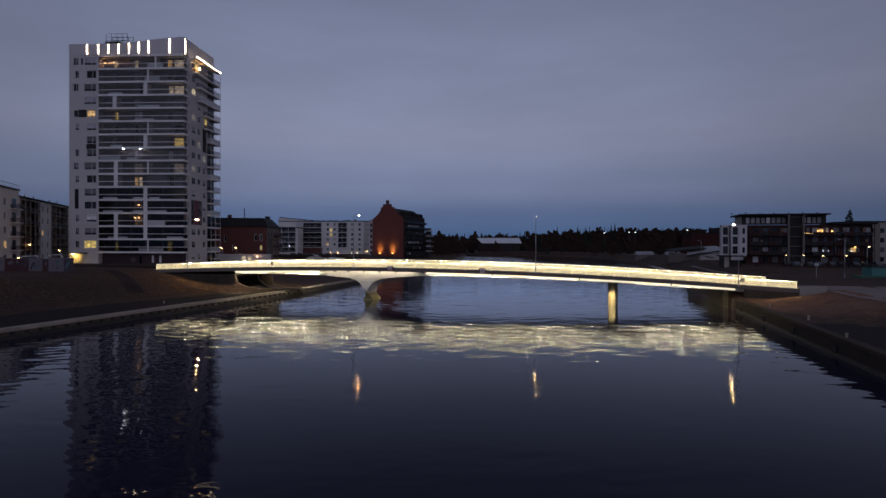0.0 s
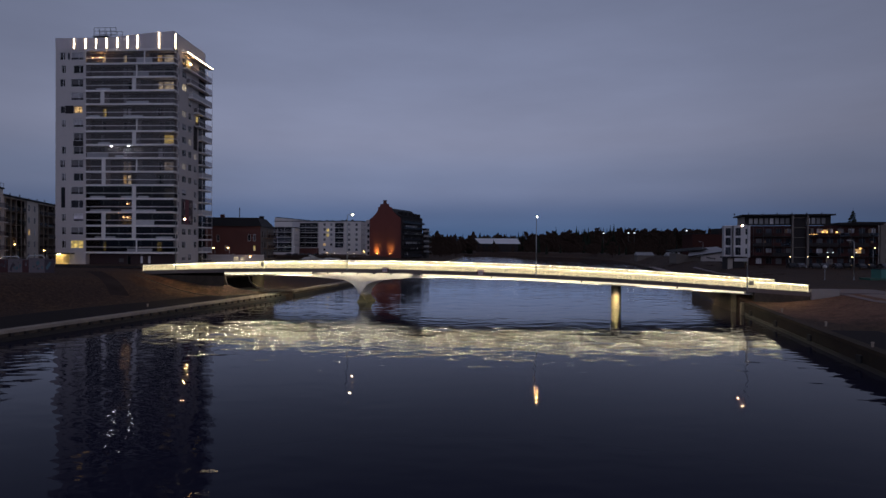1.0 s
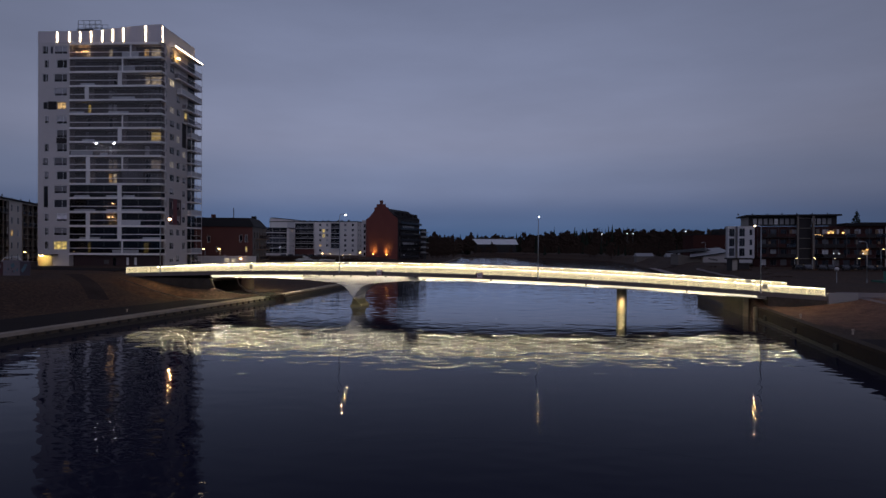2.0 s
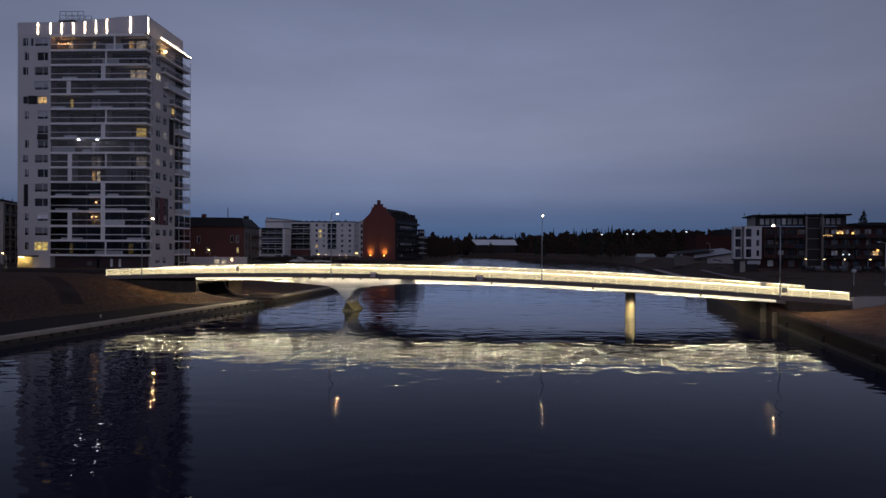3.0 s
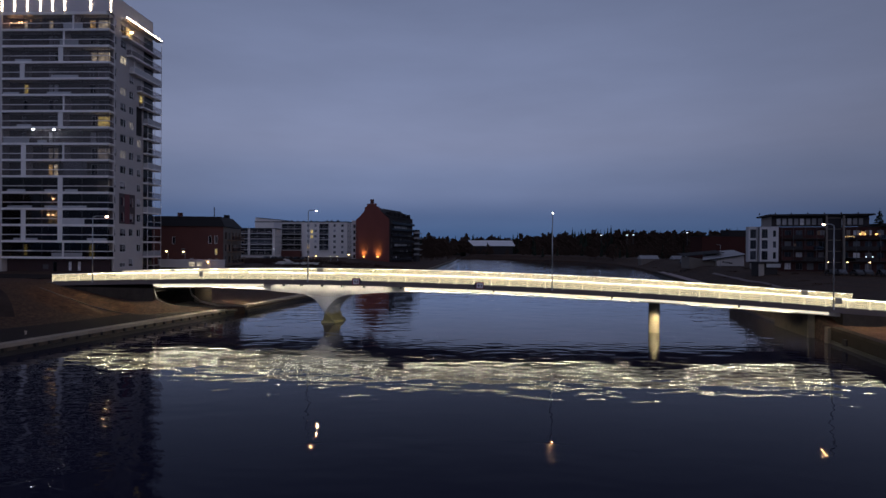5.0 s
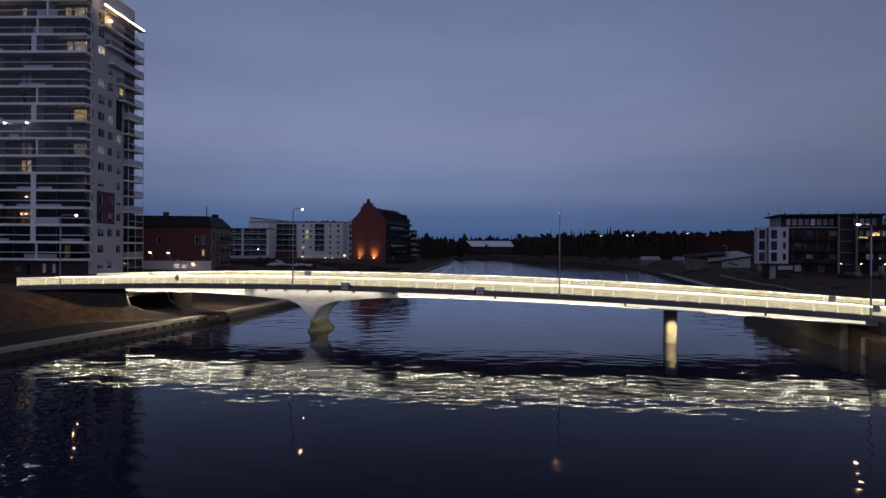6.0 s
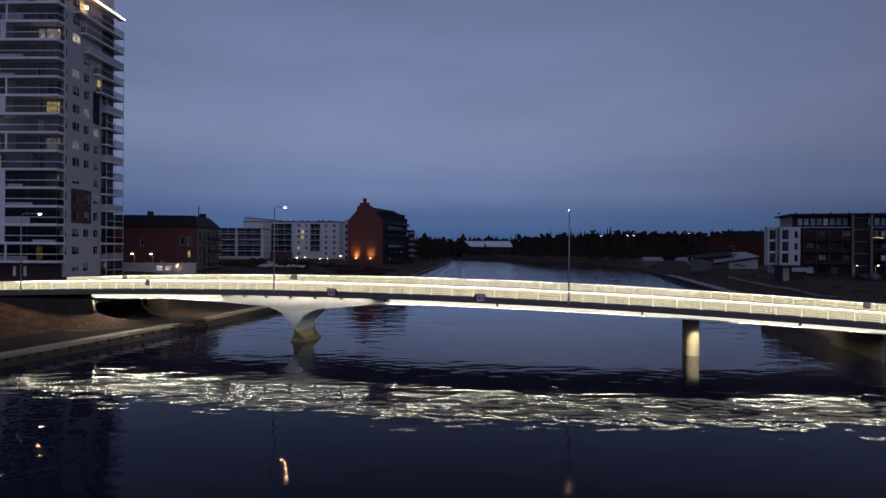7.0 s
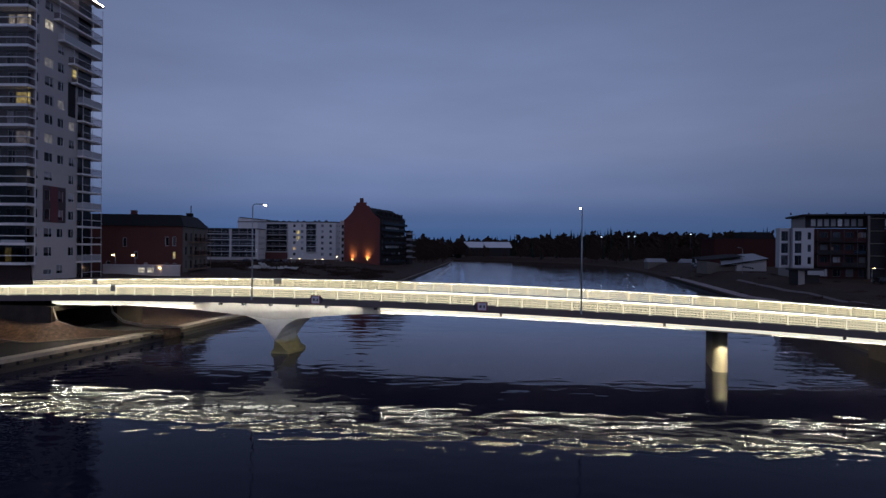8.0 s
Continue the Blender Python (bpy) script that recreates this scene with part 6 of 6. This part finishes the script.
for a, b, top, c in ((-97.0, -88.4, 2.6, PALE_LILAC), (-88.36, -83.7, 2.45, GRAF_RED), (-83.66, -81.0, 2.5, PALE_LILAC), (-80.96, -79.8, 2.4, GRAF_RED), (-79.76, -76.8, 2.6, PALE_LILAC), (-76.76, -75.0, 2.5, GRAF_DARK)):
    panel = part("wall_panel", Geo().box(a, b, 0.0, 0.22, 0.0, top), c, hoard)
    inks = (PALE_LILAC, GRAF_DARK) if c is GRAF_RED else (GRAF_TEAL, GRAF_DARK, GRAF_DARK, GRAF_TEAL)
    for j in range(int((b - a) * 3.2)):
        u, z, s = r.uniform(a + 0.35, b - 0.35), r.uniform(0.7, 2.0), r.uniform(0.1, 0.34)
        n0 = 9
        ring = [(max(a + 0.02, min(b - 0.02, u + s * r.uniform(0.4, 1.3) * math.cos(2 * math.pi * i / n0))), z + s * r.uniform(0.5, 1.7) * math.sin(2 * math.pi * i / n0)) for i in range(n0)]
        d = 0.006 + 0.004 * j
        part("paint_blot", Geo().loft([[(x, -d, q) for x, q in ring], [(x, -0.002, q) for x, q in ring]]), inks[j % len(inks)], panel)
    part("coping", Geo().box(a, b, -0.04, 0.26, top + 0.003, top + 0.1), PALE_LILAC, panel)
for x0, x1, h in ((-88.6, -84.4, 2.2), (-83.4, -79.6, 2.4)):
    hoop = thing("bicycle_shelter_frame", "white bent tube frame beside the entrance", "frame", Matrix.Translation((0, 97.0, 5.8)) @ Matrix.Diagonal((0.885, 1, 1.15, 1)))
    tube = Geo()
    pts = [(x0, 0), (x0 + 0.1, h - 0.5), (x0 + 0.6, h), (x1 - 0.6, h + 0.1), (x1 - 0.1, h - 0.4), (x1, 0)]
    for (xa, za), (xb, zb) in zip(pts, pts[1:]):
        tube.tube((xa, 0, za), (xb, 0, zb), 0.06, n=6)
    part("tube", tube, FRAME_WHITE, hoop)


# ---- lamps, masts and cars on the banks ----
def glow_lamp(x, y, z0, h, mat, label, arm=0.9, turn=0.0, s=1.0):
    return street_lamp("street_lamp", Matrix.Translation((x, y, z0)) @ Matrix.Rotation(radians(turn), 4, "Z"), h, arm, mat, label, "street lamps on the banks", s)


for x, y, z0, h, mt, s in ((-70.5, 161, 5.9, 3.7, LAMP_AMBER, 1.4), (-66.4, 161, 5.9, 3.7, LAMP_AMBER, 1.4), (-110, 140, 5.9, 4.4, LAMP_AMBER, 1.3), (-91.4, 125, 5.9, 3.1, LAMP_AMBER, 0.9), (-88.5, 110, 5.9, 1.8, LAMP_AMBER, 0.8),
                           (-68.8, 281, 4.9, 2.0, LAMP_AMBER, 1.7), (-65.3, 281, 4.9, 1.9, LAMP_AMBER, 1.6), (-58.8, 281, 4.9, 1.6, LAMP_AMBER, 1.4), (-55.8, 281, 4.9, 1.7, LAMP_AMBER, 1.4), (-58.3, 320, 4.7, 2.4, LAMP_AMBER, 2.4),
                           (93.7, 178, 4.7, 3.1, LAMP_AMBER, 0.9), (98.6, 178, 4.7, 3.1, LAMP_AMBER, 0.9), (104.3, 178, 4.7, 3.1, LAMP_AMBER, 0.9), (111.0, 178, 4.7, 3.1, LAMP_AMBER, 0.9), (113.5, 172, 4.7, 5.8, LAMP_AMBER, 0.9),
                           (-102, 320, 5, 4.6, LAMP_COOL, 0.9), (-96.8, 320, 5, 4.6, LAMP_COOL, 0.7), (-114.9, 150, 5.9, 9.5, LAMP_COOL, 0.6)):
    glow_lamp(x, y, z0, h, mt, "lit street lamp with an amber glow" if mt is LAMP_AMBER else "lit street lamp with a cool glow", 0.9, 180, s)
glow_lamp(74.8, 120, 4.3, 7.6, LAMP_OFF, "unlit steel street lamp beside the road", 1.2, 90)
glow_lamp(87.5, 225, 4.5, 8.0, LAMP_OFF, "unlit steel street lamp on the far bank", 1.2, 90)
globe = thing("globe_lamp", "short lamp post with a white globe, unlit", "lamp post", Matrix.Translation((69.3, 120, 4.2)))
part("pole", Geo().tube((0, 0, 0), (0, 0, 2.3), 0.06, n=8), STEEL, globe)
sph = Geo()
sph.loft([[(0.38 * math.sin(p) * math.cos(a), 0.38 * math.sin(p) * math.sin(a), 2.6 - 0.38 * math.cos(p)) for a in [2 * math.pi * i / 12 for i in range(12)]] for p in [0.15 + (math.pi - 0.3) * k / 7 for k in range(8)]])
part("globe", sph, BALC_WHITE, globe, smooth=True)
mast = thing("antenna_mast", "thin dark antenna mast on a far roof", "mast", Matrix.Translation((-119.9, 300, 0)))
part("pole", Geo().tube((0, 0, 4), (0, 0, 29.8), 0.3, 0.2, 6), DARK_STEEL, mast)
teal = thing("teal_site_hut", "teal painted site hut on a dark green base", "site hut", Matrix.Translation((83.4, 125, 4.0)))
part("body", Geo().box(0, 9, 0, 3, 0.4, 2.2), TEAL, teal)
part("base", Geo().box(-2.4, 9, -0.3, 3, -0.2, 0.42), material("dark_green_paint", (0.02, 0.09, 0.06), 0.6), teal, "dark green base")
part("window_pane", Geo().box(4.6, 6.6, -0.03, -0.002, 0.9, 1.8), PANE, teal)
part("roof", Geo().box(-0.2, 9.2, -0.2, 3.2, 2.22, 2.36), ROOF_DARK, teal)


def car(at, label):
    c = thing("car", label, "car", at, "parked cars")
    prof = [(-2.1, 0.35), (2.1, 0.35), (2.15, 0.75), (1.3, 0.92), (0.7, 1.42), (-1.0, 1.46), (-1.7, 0.98), (-2.15, 0.9)]
    part("body", Geo().loft([[(x, -0.82, z) for x, z in prof], [(x, 0.82, z) for x, z in prof]]), CAR_PAINT, c, bevel=0.04)
    part("side_windows", Geo().loft([[(1.1, -0.84, 0.96), (0.64, -0.84, 1.36), (-0.95, -0.84, 1.38), (-1.5, -0.84, 0.98)], [(1.1, 0.84, 0.96), (0.64, 0.84, 1.36), (-0.95, 0.84, 1.38), (-1.5, 0.84, 0.98)]]), PANE, c)
    for x in (-1.35, 1.35):
        for y in (-0.78, 0.78):
            part("wheel", Geo().tube((x, y - 0.1, 0.32), (x, y + 0.1, 0.32), 0.32, n=14), TYRE, c)
    return c


first = None
r = random.Random(4)
for x, y, z, a in [(90 + k * 3.1, 170 + (k % 2) * 1.2, 4.75, 80 + r.uniform(-6, 6)) for k in range(9)] + [(-88 + k * 3.4, 282, 5.05, 85 + r.uniform(-8, 8)) for k in range(7)] + [(92, 268, 4.7, 10), (104, 300, 4.7, 0)]:
    m = Matrix.Translation((x, y, z)) @ Matrix.Rotation(radians(a), 4, "Z")
    if first is None:
        first = car(m, "parked car in front of the houses")
    else:
        copy_thing(first, m)

for x, h in ((124.2, 21.2), (147.2, 21.7), (152.6, 21.7), (200.4, 24.0)):
    fm = thing("floodlight_mast", "distant floodlight mast with a white lamp", "lamp mast", Matrix.Translation((x, 548, 1.5)), "distant floodlights")
    part("pole", Geo().tube((0, 0, 0), (0, 0, h - 0.3), 0.3, 0.2, 6), DARK_STEEL, fm)
    part("lamp_glass", Geo().box(-0.7, 0.7, -0.2, 0.1, h - 0.3, h + 0.3), LAMP_FAR, fm)

# ---- woods ----
def add_spruce(gg, x, y, z, h, r, rn, fall=1.0, tiers=7):
    for k in range(tiers):
        t = k / tiers
        rad = r * (1 - t) ** fall * rn.uniform(0.75, 1.15)
        zz = z + h * (0.1 + 0.86 * t)
        b = len(gg.v)
        m = 7
        a0 = rn.uniform(0, 6)
        for i in range(m):
            q = rad * rn.uniform(0.55, 1.1)
            gg.v.append((x + q * math.cos(a0 + 2 * math.pi * i / m), y + q * math.sin(a0 + 2 * math.pi * i / m), zz - h * 0.05 * rn.uniform(0.5, 1.5)))
        gg.v.append((x, y, zz + h * 0.17))
        gg.f += [(b + i, b + (i + 1) % m, b + m) for i in range(m)]


def add_bare(gg, x, y, z, h, r, rn, n=46):
    """A leafless crown: many thin upright clumps of twigs with gaps between."""
    gg.loft([[(x + 0.22 * c, y + 0.22 * s, z) for c, s in ((1, 0), (0, 1), (-1, 0), (0, -1))], [(x + 0.08 * c, y + 0.08 * s, z + h * 0.75) for c, s in ((1, 0), (0, 1), (-1, 0), (0, -1))]], False)
    for _ in range(n):
        a, t = rn.uniform(0, 2 * math.pi), rn.uniform(0.25, 1.0)
        rad = r * math.sin(math.pi * min(0.98, t * 0.85 + 0.1)) * rn.uniform(0.1, 1.0)
        cx, cy, cz = x + rad * math.cos(a), y + rad * math.sin(a), z + h * t * rn.uniform(0.85, 1.0)
        l, w = h * rn.uniform(0.035, 0.085), h * rn.uniform(0.014, 0.045)
        b = len(gg.v)
        tilt = rn.uniform(-0.4, 0.4)
        gg.v += [(cx - w, cy, cz - l), (cx + w, cy + w, cz - l), (cx + w * 1.6 + tilt * l, cy, cz + l * 0.3), (cx + tilt * l * 1.5, cy - w, cz + l), (cx - w * 1.5 + tilt * l * 0.5, cy + w, cz + l * 0.2)]
        gg.f.append((b, b + 1, b + 2, b + 3, b + 4))


def add_brush(gg, x, y, z, h, r, rn, n=40):
    """A low spreading clump of dry stems leaning outwards."""
    for _ in range(n):
        a, q = rn.uniform(0, 2 * math.pi), rn.random() ** 0.5
        bx, by = x + r * q * math.cos(a), y + r * q * math.sin(a)
        t, w, lean = h * (1.05 - 0.7 * q) * rn.uniform(0.5, 1.0), 0.05 + 0.1 * h * rn.random(), rn.uniform(0.1, 0.7) * h
        b = len(gg.v)
        gg.v += [(bx - w, by, z - 0.1), (bx + w, by, z - 0.1), (bx + w * 0.5 + lean * math.cos(a), by + lean * math.sin(a), z + t), (bx - w * 0.5 + lean * math.cos(a), by, z + t * 0.85)]
        gg.f.append((b, b + 1, b + 2, b + 3))


rn = random.Random(12)
sp, ba = Geo(), Geo()
for _ in range(620):
    x = rn.uniform(-160, 420)
    y = rn.uniform(592 if -10 < x < 60 else 560, 660)
    h = (rn.uniform(18, 21.5) + (4 if rn.random() < 0.07 else 0)) * (0.98 + 0.02 * smooth(5, 60, x)) + 6.0 * smooth(30, 170, x)
    if rn.random() < 0.16:
        add_spruce(sp, x, y, 1.5, h * 1.08, h * 0.19, rn, 0.8, 9)
    else:
        add_bare(ba, x, y, 1.5, h * 0.97, h * 0.34, rn, 70)
for _ in range(260):
    y = rn.uniform(300, 540)
    x = lerp_table(RIGHT_EDGE, y) + rn.uniform(24 if y < 380 else 3, 130)
    if 80 < x < 150 and y < 310:
        continue
    h = rn.uniform(8, 12.5)
    if rn.random() < 0.8:
        add_bare(ba, x, y, 3.0, h, h * 0.3, rn)
    else:
        add_spruce(sp, x, y, 3.0, h * 1.2, h * 0.2, rn)
for _ in range(190):
    y = rn.uniform(395, 563)
    x = rn.uniform(-110, -9) if y < 548 else rn.uniform(-60, 60)
    h = rn.uniform(7.5, 12)
    add_bare(ba, x, y, 2.0, h, h * 0.34, rn, 36)
for _ in range(160):
    x, y = rn.uniform(150, 420), rn.uniform(250, 420)
    h = rn.uniform(12, 18)
    if rn.random() < 0.5:
        add_spruce(sp, x, y, 4.0, h, h * 0.18, rn)
    else:
        add_bare(ba, x, y, 4.0, h, h * 0.3, rn, 36)
for x, y, h in ((158, 250, 26), (166.5, 252, 20), (174, 256, 18.5)):
    sp.tube((x, y, 3.5), (x, y, 3.5 + h * 0.9), 0.25, 0.05, 5)
    for _ in range(420):
        t = rn.random() ** 0.8
        q = h * (0.2 * (1 - t) ** 0.7 + 0.012) * rn.uniform(0.35, 1.1)
        a, z0 = rn.uniform(0, 6.283), 4.0 + (h - 4) * (0.12 + 0.88 * t)
        ca, sa, w = math.cos(a), math.sin(a), 0.16 * q + 0.12
        b = len(sp.v)
        sp.v += [(x + 0.2 * q * ca, y + 0.2 * q * sa, z0), (x + 0.7 * q * ca - w * sa, y + 0.7 * q * sa + w * ca, z0 - 0.22 * q), (x + q * ca, y + q * sa, z0 - 0.3 * q), (x + 0.7 * q * ca + w * sa, y + 0.7 * q * sa - w * ca, z0 - 0.25 * q - 0.4)]
        sp.f.append((b, b + 1, b + 2, b + 3))
tagged(part("spruce_wood", sp, NEEDLES), "dark spruces in the far wood", "trees", kind="stuff")
tagged(part("bare_wood", ba, TWIGS), "brown leafless trees and brush along the far banks", "trees", kind="stuff")
# mooring bollards on the quays
bollard = None
for x, y, z in ((-45.2, 83.4, 1.75), (37.0, 65.6, 2.55), (32.9, 52.6, 2.55), (39.3, 78.4, 2.55)):
    at = Matrix.Translation((x, y, z))
    if bollard is None:
        bollard = thing("mooring_bollard", "small dull painted mooring bollard on the quay", "bollard", at, "bollards on the quays")
        part("post", Geo().tube((0, 0, -0.1), (0, 0, 0.3), 0.1, 0.09, 10), BAY_POST, bollard)
        part("cap", Geo().tube((0, 0, 0.301), (0, 0, 0.4), 0.15, 0.12, 10), BAY_POST, bollard)
    else:
        copy_thing(bollard, at)
# heap of pale rubble by the road
heap = thing("rubble_heap", "heap of pale broken concrete on the bank", "rubble", Matrix.Translation((-57.5, 211.0, left_z(lerp_table(LEFT_EDGE, 211.0) + 57.5, 211.0) - 0.1)))
for _ in range(130):
    a, q = rn.uniform(0, 6.28), rn.random() ** 0.6
    cx, cy, cz, s = 3.2 * q * math.cos(a), 1.8 * q * math.sin(a), 1.7 * (1 - q) * rn.random(), rn.uniform(0.2, 0.55)
    if _ % 3 == 0:
        cx, cz = 3.0 + 7.5 * rn.random(), 0.4 * rn.random()
    pts = [(cx + rn.uniform(0.4, 1.1) * s * sx, cy + rn.uniform(0.4, 1.1) * s * sy, cz + (0 if lo else rn.uniform(0.5, 1.1) * s)) for lo in (True, False) for sx, sy in ((-1, -1), (1, -1), (1, 1), (-1, 1))]
    part("chunk", Geo().loft([pts[:4], pts[4:]]), CONCRETE, heap)
# low brush on the banks by the bridge
br = Geo()
for _ in range(45):
    y = rn.uniform(118, 300)
    x = lerp_table(RIGHT_EDGE, y) + rn.uniform(3, 26)
    add_brush(br, x, y, right_z(x - lerp_table(RIGHT_EDGE, y), y), rn.uniform(0.25, 0.6), rn.uniform(0.8, 2.2), rn)
for _ in range(150):
    x, y = rn.uniform(-100, -26), rn.uniform(196, 275)
    if x > lerp_table(LEFT_EDGE, y) - 6:
        continue
    add_brush(br, x, y, left_z(lerp_table(LEFT_EDGE, y) - x, y), rn.uniform(0.5, 1.5), rn.uniform(1.5, 4.0), rn, 70)
tagged(part("bank_brush", br, TWIGS), "low dry brush on the river bank", "brush", kind="stuff")
